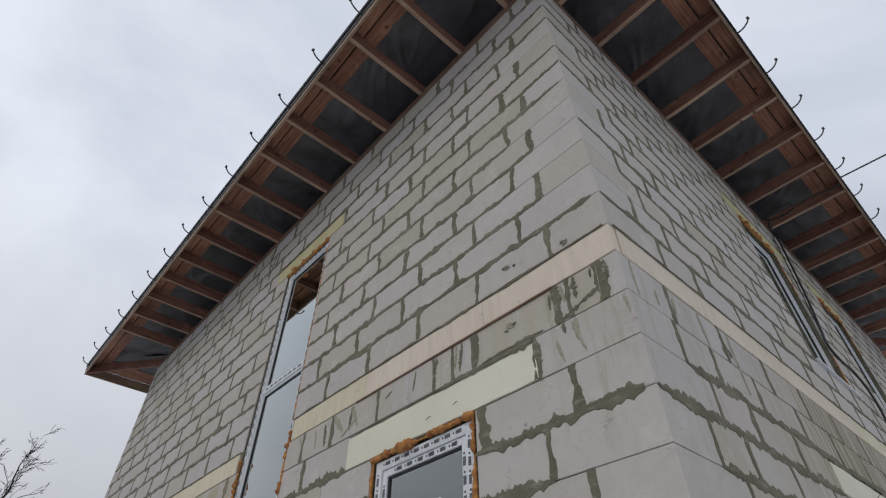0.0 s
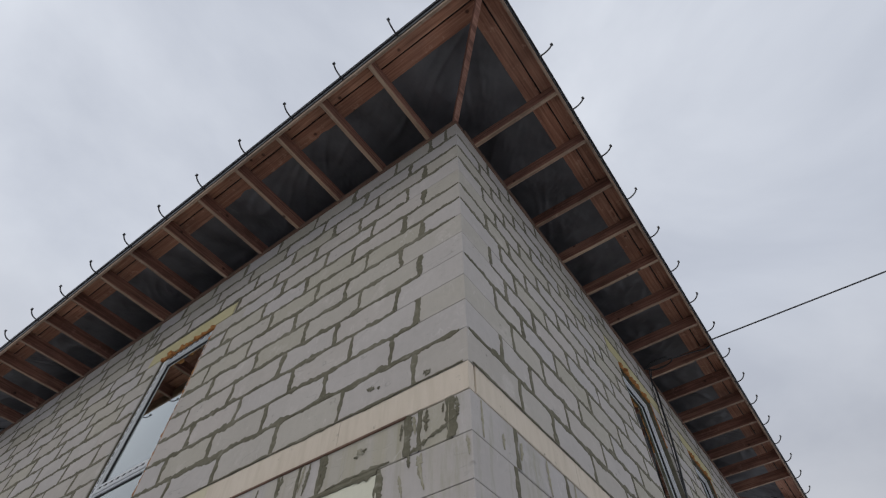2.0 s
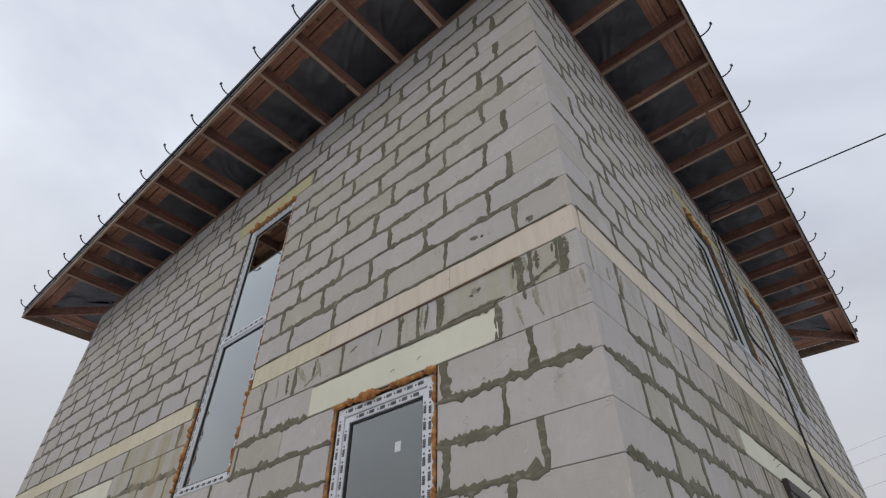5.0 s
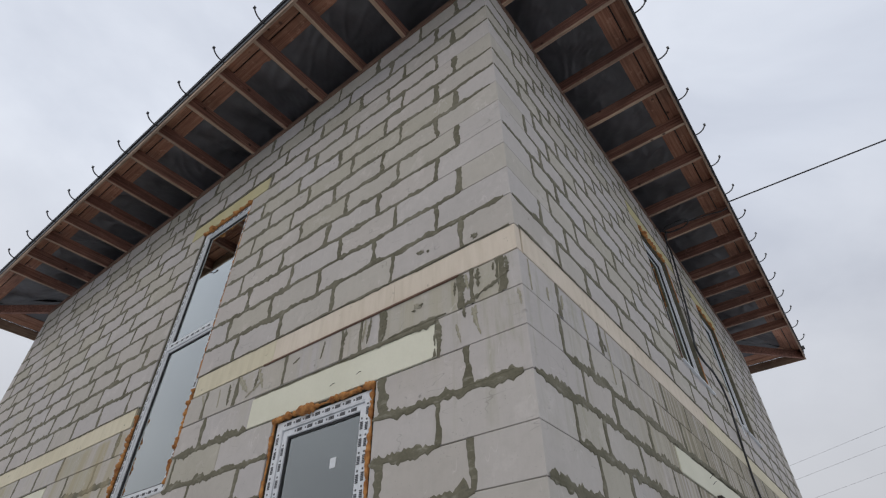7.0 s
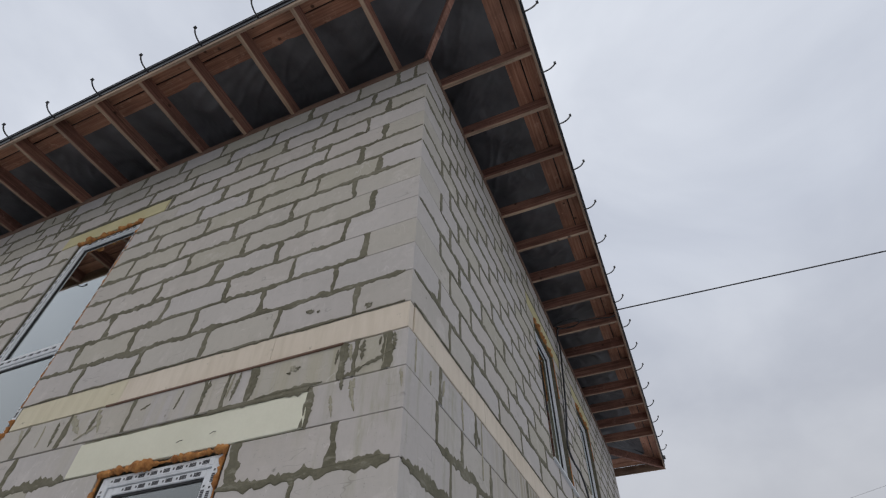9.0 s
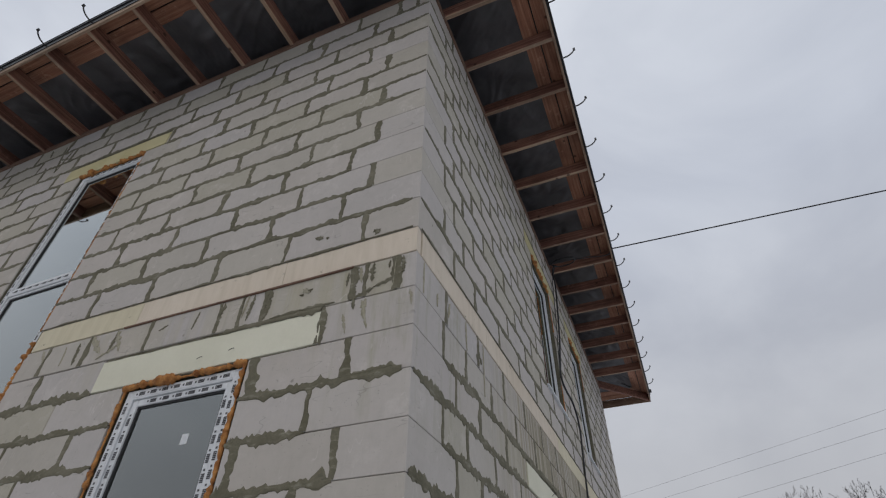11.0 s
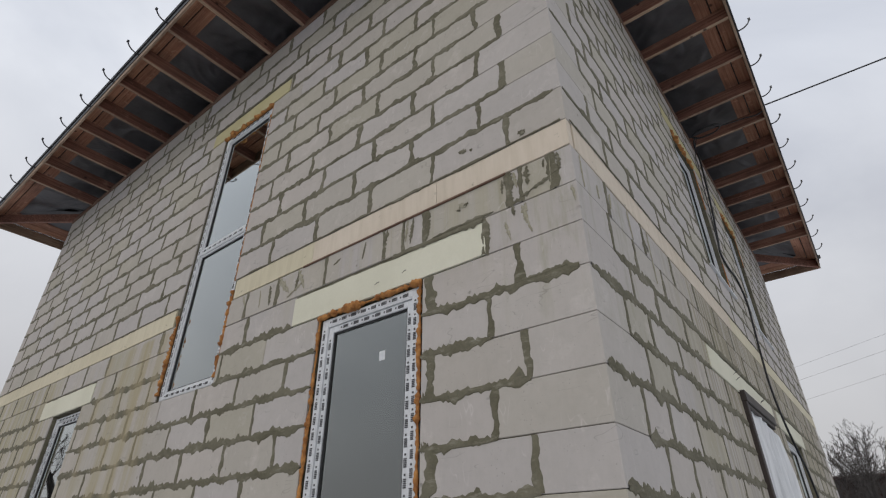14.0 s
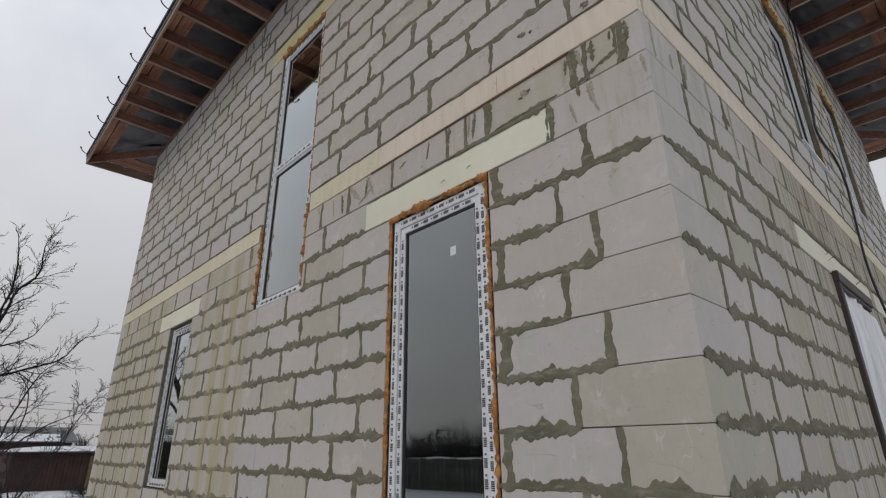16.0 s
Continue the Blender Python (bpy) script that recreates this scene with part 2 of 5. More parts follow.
def wood_material(name, dark, mid, light, along):
    """Rough-sawn softwood, with its grain along one axis and a few knots."""
    m, t, b = material(name)
    st = [14.0, 14.0, 14.0]
    st[along] = 0.5
    grain = tex_noise(t, 3.0, 6.0, 0.65, "obj", tuple(st))
    oi = t.nodes.new("ShaderNodeObjectInfo")
    c = ramp(t, grain, [(0.32, dark), (0.5, mid), (0.68, light)])
    c = mix(t, 0.8, c, ramp(t, oi.outputs["Random"], [(0.0, (0.62, 0.52, 0.47)), (0.5, (0.95, 0.9, 0.86)), (1.0, (1.15, 1.1, 1.0))]), "MULTIPLY")
    v = t.nodes.new("ShaderNodeTexVoronoi")
    v.inputs["Scale"].default_value = 4.6
    co = t.nodes.new("ShaderNodeTexCoord")
    t.links.new(co.outputs["Object"], v.inputs["Vector"])
    c = mix(t, ramp(t, v.outputs["Distance"], [(0.06, grey(0.9)), (0.13, grey(0.0))]), c, (0.06, 0.026, 0.016))
    stain = tex_noise(t, 1.6, 4.0, 0.6)
    c = mix(t, 0.8, c, ramp(t, stain, [(0.3, grey(0.55)), (0.5, grey(0.9)), (0.68, (1.18, 1.15, 1.12))]), "MULTIPLY")
    scuffed = tex_noise(t, 9.0, 5.0, 0.7)
    c = mix(t, ramp(t, scuffed, [(0.58, grey(0.0)), (0.70, grey(0.55))]), c, light)
    t.links.new(c, b.inputs["Base Color"])
    b.inputs["Roughness"].default_value = 0.75
    bump(t, b, grain, 0.35, 0.004)
    return m


def glass_material():
    m, t, b = material("glass")
    t.nodes.remove(b)
    out = t.nodes["Material Output"]
    f = t.nodes.new("ShaderNodeFresnel")
    f.inputs["IOR"].default_value = 1.62
    k = maths(t, "ADD", maths(t, "MULTIPLY", f.outputs[0], 2.7), 0.10, True)
    gl = t.nodes.new("ShaderNodeBsdfGlossy")
    gl.inputs["Roughness"].default_value = 0.02
    gl.inputs["Color"].default_value = (0.86, 0.905, 0.895, 1)
    tr = t.nodes.new("ShaderNodeBsdfTransparent")
    tr.inputs["Color"].default_value = (0.62, 0.66, 0.65, 1)
    mx = t.nodes.new("ShaderNodeMixShader")
    t.links.new(k, mx.inputs[0])
    t.links.new(tr.outputs[0], mx.inputs[1])
    t.links.new(gl.outputs[0], mx.inputs[2])
    t.links.new(mx.outputs[0], out.inputs["Surface"])
    return m


def sheet_material():
    m, t, b = material("plastic_sheet")
    n = tex_noise(t, 3.0, 4.0, 0.6, "pos", (6, 6, 0.6))
    t.links.new(ramp(t, n, [(0.3, (0.5, 0.52, 0.54)), (0.7, (0.78, 0.8, 0.82))]), b.inputs["Base Color"])
    b.inputs["Roughness"].default_value = 0.28
    bump(t, b, n, 0.4, 0.02)
    return m


BLOCK = block_material()
MORTAR = mortar_material()
WOOD_X = wood_material("larch_brown_x", (0.135, 0.064, 0.046), (0.265, 0.130, 0.095), (0.40, 0.222, 0.165), 0)
WOOD_Y = wood_material("larch_brown_y", (0.135, 0.064, 0.046), (0.265, 0.130, 0.095), (0.40, 0.222, 0.165), 1)
BOARD_X = wood_material("sheathing_x", (0.25, 0.115, 0.072), (0.41, 0.205, 0.132), (0.54, 0.31, 0.21), 0)
BOARD_Y = wood_material("sheathing_y", (0.25, 0.115, 0.072), (0.41, 0.205, 0.132), (0.54, 0.31, 0.21), 1)
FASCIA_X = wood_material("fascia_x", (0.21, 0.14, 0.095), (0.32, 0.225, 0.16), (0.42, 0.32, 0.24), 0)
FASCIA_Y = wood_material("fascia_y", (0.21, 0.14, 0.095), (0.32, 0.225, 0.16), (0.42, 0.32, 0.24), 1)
PLATE = simple("wall_plate_wood", (0.12, 0.065, 0.042), (0.21, 0.125, 0.085), 3.0, 0.85)
PANEL = simple("insulation_panel", (0.64, 0.625, 0.50), (0.72, 0.705, 0.575), 1.6, 0.9, bump_s=0.08, fine=60, grain=0.08)


def band_material(name, dark, light):
    """Foam board, with dents and daubs of mortar left on it."""
    m, t, b = material(name)
    c = ramp(t, tex_noise(t, 0.9, 5.0, 0.6), [(0.3, dark), (0.7, light)])
    daub = tex_noise(t, 5.5, 6.0, 0.72, "pos", (1, 1, 1.6))
    c = mix(t, ramp(t, daub, [(0.63, grey(0.0)), (0.68, grey(0.7))]), c, (0.20, 0.185, 0.13))
    grime = tex_noise(t, 9.0, 4.0, 0.6, "pos", (2.0, 2.0, 0.3))
    c = mix(t, 0.5, c, ramp(t, grime, [(0.3, (0.80, 0.79, 0.74)), (0.58, grey(1.0))]), "MULTIPLY")
    t.links.new(c, b.inputs["Base Color"])
    b.inputs["Roughness"].default_value = 0.9
    bump(t, b, tex_noise(t, 22.0, 4.0, 0.6), 0.2, 0.004)
    return m


BAND = band_material("insulation_band", (0.60, 0.515, 0.415), (0.68, 0.60, 0.50))
BAND_Y = band_material("insulation_band_aged", (0.585, 0.53, 0.385), (0.67, 0.61, 0.465))
YELLOW = simple("insulation_yellow", (0.47, 0.42, 0.22), (0.56, 0.51, 0.31), 2.0, 0.9, bump_s=0.08, fine=60, grain=0.08)
FOAM = simple("assembly_foam", (0.19, 0.058, 0.013), (0.62, 0.29, 0.085), 20.0, 0.85, bump_s=0.6, bump_d=0.01, fine=70)
PVC = simple("white_pvc", (0.62, 0.64, 0.66), (0.72, 0.74, 0.76), 3.0, 0.35, bump_s=0.02)
TAPE = simple("protective_tape", (0.66, 0.68, 0.70), (0.76, 0.78, 0.80), 6.0, 0.45, bump_s=0.06)
PRINT = simple("tape_print", (0.04, 0.04, 0.045), (0.09, 0.09, 0.095), 20.0, 0.6, bump_s=0.02)
GASKET = simple("gasket_rubber", (0.015, 0.015, 0.016), (0.03, 0.03, 0.032), 9.0, 0.6, bump_s=0.05)
GLASS = glass_material()
def membrane_material():
    m, t, b = material("roof_membrane")
    c = ramp(t, tex_noise(t, 2.0, 4.0, 0.6), [(0.3, (0.055, 0.052, 0.054)), (0.7, (0.105, 0.100, 0.104))])
    t.links.new(c, b.inputs["Base Color"])
    b.inputs["Roughness"].default_value = 0.42
    # sharp creases that run slantwise between the rafters
    h = maths(t, "MULTIPLY", tex_noise(t, 6.0, 4.0, 0.6), 0.5)
    for turn, amount in ((0.75, 0.9), (2.2, 0.7)):
        n = t.nodes.new("ShaderNodeTexNoise")
        n.inputs["Scale"].default_value = 2.4
        n.inputs["Detail"].default_value = 2.5
        n.inputs["Distortion"].default_value = 1.2
        mp = t.nodes.new("ShaderNodeMapping")
        mp.inputs["Rotation"].default_value = (0, 0, turn)
        mp.inputs["Scale"].default_value = (0.7, 2.3, 1.0)
        g = t.nodes.new("ShaderNodeNewGeometry")
        t.links.new(g.outputs["Position"], mp.inputs["Vector"])
        t.links.new(mp.outputs[0], n.inputs["Vector"])
        ridge = ramp(t, maths(t, "ABSOLUTE", maths(t, "SUBTRACT", n.outputs["Fac"], 0.5)), [(0.0, grey(1.0)), (0.085, grey(0.0))])
        ridge = maths(t, "MULTIPLY", ridge, ramp(t, tex_noise(t, 1.7, 3.0, 0.6, "pos", (1, 1, 1 + turn)), [(0.42, grey(0.05)), (0.6, grey(1.0))]))
        h = maths(t, "ADD", h, maths(t, "MULTIPLY", ridge, amount))
    bump(t, b, h, 0.12, 0.010)
    return m


MEMBRANE = membrane_material()
METAL = simple("black_metal", (0.012, 0.012, 0.014), (0.022, 0.022, 0.025), 6.0, 0.4, 0.3, bump_s=0.05)
ROOFING = simple("dark_roof_tile", (0.02, 0.02, 0.022), (0.05, 0.045, 0.042), 3.0, 0.6, bump_s=0.3)
CABLE = simple("black_cable", (0.01, 0.01, 0.011), (0.018, 0.018, 0.02), 9.0, 0.5, bump_s=0.05)
DARK_WOOD = simple("stained_dark_wood", (0.018, 0.013, 0.011), (0.045, 0.032, 0.027), 4.0, 0.6, stretch=(1, 1, 0.2))
SHEET = sheet_material()
PLASTER = simple("bare_inner_wall", (0.30, 0.295, 0.285), (0.38, 0.375, 0.365), 1.5, 0.9)
CONCRETE = simple("concrete", (0.26, 0.255, 0.245), (0.36, 0.355, 0.345), 2.0, 0.9)
SNOW = simple("snow", (0.58, 0.60, 0.63), (0.72, 0.735, 0.755), 0.5, 0.7, bump_s=0.5, bump_d=0.05, fine=5)
BARK = simple("bark", (0.014, 0.012, 0.011), (0.040, 0.034, 0.030), 8.0, 0.9, stretch=(3, 3, 0.6))
BIRCH = simple("far_bark", (0.05, 0.044, 0.041), (0.10, 0.09, 0.083), 5.0, 0.9)
BRICK_RED = simple("old_red_wall", (0.034, 0.016, 0.014), (0.075, 0.036, 0.030), 3.0, 0.9)
OCHRE = simple("ochre_hedge_wall", (0.11, 0.075, 0.035), (0.19, 0.135, 0.065), 6.0, 0.9)
SLATE = simple("weathered_roof_sheet", (0.08, 0.08, 0.085), (0.15, 0.15, 0.155), 2.0, 0.8)
FENCE = simple("weathered_fence", (0.06, 0.055, 0.05), (0.13, 0.12, 0.11), 3.0, 0.85, stretch=(2, 2, 0.3))


# ---- small builders ----
def part(name, bm, mat, parent=None, label="", kind=""):
    """Links a bmesh as one mesh object, under a thing where one is given."""
    bmesh.ops.recalc_face_normals(bm, faces=bm.faces)
    me = bpy.data.meshes.new(name)
    bm.to_mesh(me)
    bm.free()
    me.materials.append(mat)
    ob = new(name, me)
    ob.parent = parent
    return tagged(ob, label=label, kind=kind)


def empty(name, loc=(0, 0, 0), **tags):
    ob = new(name)
    ob.location = loc
    ob.empty_display_size = 0.1
    return tagged(ob, **tags)


def box(bm, a, b, bevel=0.0):
    (x0, y0, z0), (x1, y1, z1) = a, b
    r = bmesh.ops.create_cube(bm, size=1.0, matrix=Matrix.LocRotScale(((x0 + x1) / 2, (y0 + y1) / 2, (z0 + z1) / 2), None, (abs(x1 - x0), abs(y1 - y0), abs(z1 - z0))))
    if bevel:
        es = list({e for v in r["verts"] for e in v.link_edges})
        bmesh.ops.bevel(bm, geom=es, offset=bevel, segments=1, affect="EDGES")


def hexa(bm, pts):
    """A solid of eight corners: four below, four above, in the same turn."""
    v = [bm.verts.new(p) for p in pts]
    for f in ((0, 1, 2, 3), (4, 5, 6, 7), (0, 1, 5, 4), (1, 2, 6, 5), (2, 3, 7, 6), (3, 0, 4, 7)):
        bm.faces.new([v[i] for i in f])


def tube(bm, pts, radii, sides=6, cap=True):
    rings = []
    n = len(pts)
    up = Vector((0.31, 0.17, 0.93)).normalized()
    for i in range(n):
        p = Vector(pts[i])
        d = (Vector(pts[min(i + 1, n - 1)]) - Vector(pts[max(i - 1, 0)])).normalized()
        a = d.cross(up)
        if a.length < 0.05:
            a = d.cross(Vector((1, 0, 0)))
        a.normalize()
        b = d.cross(a)
        r = radii[i] if hasattr(radii, "__len__") else radii
        rings.append([bm.verts.new(p + r * (math.cos(2 * math.pi * k / sides) * a + math.sin(2 * math.pi * k / sides) * b)) for k in range(sides)])
    for i in range(n - 1):
        for k in range(sides):
            bm.faces.new((rings[i][k], rings[i][(k + 1) % sides], rings[i + 1][(k + 1) % sides], rings[i + 1][k]))
    if cap:
        bm.faces.new(rings[0])
        bm.faces.new(rings[-1])


def nz(*p):
    return noise.noise(Vector(p))


# West wall: u runs along y, depth along x. South wall: u runs along x, depth along y.
def at(side, u, d, z):
    return (d, u, z) if side == "w" else (u, d, z)


def wbox(bm, side, u0, u1, d0, d1, z0, z1, bevel=0.0):
    box(bm, at(side, u0, d0, z0), at(side, u1, d1, z1), bevel)


# ---- ground ----
def ground():
    bm = bmesh.new()
    def h(x, y):
        r = math.hypot(x, y)
        near = 0.10 * nz(x * 0.25, y * 0.25, 3.1) + 0.05 * nz(x * 0.9, y * 0.9, 1.7)
        return -0.35 + near * min(1.0, 30 / (r + 1))
    xs = [-2500, -900, -350, -150, -80, -50] + [i * 1.5 for i in range(-27, 40)] + [80, 150, 350, 900, 2500]
    v = [[bm.verts.new((x, y, h(x, y))) for y in xs] for x in xs]
    for i in range(len(xs) - 1):
        for j in range(len(xs) - 1):
            bm.faces.new((v[i][j], v[i + 1][j], v[i + 1][j + 1], v[i][j + 1]))
    ob = part("ground", bm, SNOW)
    for p in ob.data.polygons:
        p.use_smooth = True
    tagged(ob, "snow-covered uneven ground round the unfinished house", "ground", kind="structure")


ground()

# ---- plan of the house ----
SIDE = 9.88
TOP = 6.92
PITCH = 0.605
LOW = [0.19 + 0.25 * i for i in range(12)]
COURSES = [(z, z + 0.25) for z in LOW] + [(3.19, 3.44)] + [(3.635, 3.895)] + [(3.895 + 0.25 * i, 4.145 + 0.25 * i) for i in range(11)] + [(6.645, TOP)]
# openings: u0, u1, z0, z1
OPEN = {"w": [(1.065, 2.035, 0.69, 2.94), (3.325, 4.295, 2.69, 5.895), (6.12, 6.98, 0.94, 2.94)],
        "s": [(3.50, 4.55, 4.145, 6.145), (5.90, 6.90, 4.145, 6.145), (3.08, 4.46, 0.19, 2.69), (5.25, 6.55, 0.94, 2.69)]}
# insulation panels over the openings: u0, u1, z0, z1
LINTEL = {"w": [(0.59, 2.34, 2.945, 3.165), (3.05, 4.58, 5.90, 6.10), (5.90, 7.42, 2.945, 3.165)],
          "s": [(3.22, 5.00, 6.15, 6.36), (5.70, 7.05, 6.15, 6.36), (2.16, 4.75, 2.70, 2.90), (5.0, 6.9, 2.70, 2.90)]}


def wall(side, name, label):
    """The mortar-coloured core of a wall, with its openings through it."""
    us = sorted({0.012, SIDE} | {u for o in OPEN[side] for u in o[:2]})
    bm = bmesh.new()
    start = 0.012 if side == "w" else 0.40
    for a, b in zip(us, us[1:]):
        holes = sorted((o[2], o[3]) for o in OPEN[side] if o[0] < (a + b) / 2 < o[1])
        z = -0.5
        for h0, h1 in holes + [(TOP - 0.002, None)]:
            wbox(bm, side, max(a, start), b, 0.012, 0.40, z, h0)
            z = h1
    return tagged(part(name, bm, MORTAR), label, "wall", kind="structure")


WALL = {"w": wall("w", "wall_west", "wall of pale grey aerated concrete blocks with smeared mortar joints"),
        "s": wall("s", "wall_south", "rain-streaked wall of aerated concrete blocks with smeared mortar")}
for nm, a, b in (("wall_north", (0.40, SIDE - 0.4, -0.5), (SIDE, SIDE, TOP - 0.01)), ("wall_east", (SIDE - 0.4, 0.40, -0.5), (SIDE, SIDE - 0.4, TOP - 0.01))):
    bm = bmesh.new()
    box(bm, a, b)
    tagged(part(nm, bm, PLASTER), "plain outer wall of grey aerated concrete blocks", "wall", kind="structure")
for nm, z0, z1 in (("floor", 0.05, 0.19), ("floor_slab", 3.44, 3.635), ("ceiling", 6.75, 6.90)):
    bm = bmesh.new()
    box(bm, (0.403, 0.403, z0), (SIDE - 0.403, SIDE - 0.403, z1))
    tagged(part(nm, bm, CONCRETE), "bare grey concrete slab inside the house", "floor" if nm != "ceiling" else "ceiling", kind="structure")


def first_joints(side, i):
    """Where the head joints of a course stand, from the corner on."""
    z0 = COURSES[i][0]
    if z0 > 3.5:
        header = (i % 2 == 1) if side == "w" else (i % 2 == 0)
        if side == "s":
            return ([0.41, 0.79, 1.31] if header else [0.60, 1.03]) + [(1.92 if header else 1.62) + PITCH * k for k in range(14)]
        start = 0.39 if header else 0.59
        if z0 > 6.6:
            return [0.13, 0.33] + [0.80 + PITCH * k for k in range(17)]
        return [start + PITCH * k for k in range(17)]
    if side == "w":
        if i == 12:
            return [0.12, 0.33, 0.42, 1.05, 1.24, 1.42, 2.02, 2.62, 3.05] + [3.9 + PITCH * k for k in range(10)]
        if i == 11:
            return [0.60] + [2.97 + PITCH * k for k in range(12)]
        header = i % 2 == 0
        return ([0.385, 1.0] if header else [0.585]) + [(2.645 if header else 2.335) + 0.612 * k for k in range(12)]
    if i == 12:
        return [0.45 + 0.6 * k for k in range(16)]
    header = i % 2 == 1
    return ([0.41, 0.79, 1.31] if header else [0.61, 1.03]) + [(1.92 if header else 1.61) + 0.6 * k for k in range(14)]


def minus(a, b, holes):
    """The stretch a to b without the holes."""
    out = [(a, b)]
    for h0, h1 in holes:
        out = [s for p, q in out for s in ((p, min(q, h0)), (max(p, h1), q)) if s[1] - s[0] > 0.03]
    return out


def holes_at(side, z0, z1, grow=0.0):
    out = []
    for o in OPEN[side] + LINTEL[side]:
        if min(o[3], z1) - max(o[2], z0) > 0.3 * (z1 - z0):
            out.append((o[0] - grow, o[1] + grow))
    return out


def block_mesh(bm, side, u, z, lu, lz, deep=0.06, c=0.004):
    """A block's face with softened edges, its sides running back into the wall."""
    ring = []
    for d, ins in ((deep, 0.0), (c, 0.0), (0.0, c)):
        ring.append([bm.verts.new(at(side, *q)) for q in ((u + ins, d, z + ins), (u + lu - ins, d, z + ins), (u + lu - ins, d, z + lz - ins), (u + ins, d, z + lz - ins))])
    for r0, r1 in zip(ring, ring[1:]):
        for k in range(4):
            bm.faces.new((r0[k], r0[(k + 1) % 4], r1[(k + 1) % 4], r1[k]))
    bm.faces.new(ring[2])


def corner_block(bm, lx, ly, z0, z1):
    g = 0.0018
    box(bm, (0, 0, z0 + g), (lx - g, ly - g, z1 - g), 0.0028)


CORNER = {}
PIECES = {"w": [], "s": []}
for i, (z0, z1) in enumerate(COURSES):
    ju, jv = first_joints("w", i)[0], first_joints("s", i)[0]
    CORNER[i] = (jv, ju)
    for side, j0 in (("w", ju), ("s", jv)):
        js = [j for j in first_joints(side, i) if j < SIDE - 0.08] + [SIDE]
        holes = holes_at(side, z0, z1)
        for a, b in zip(js, js[1:]):
            for p, q in minus(a, b, holes):
                PIECES[side].append((round(p + 0.004, 3), round(q - 0.004, 3), round(z0 + 0.004, 3), round(z1 - 0.004, 3)))


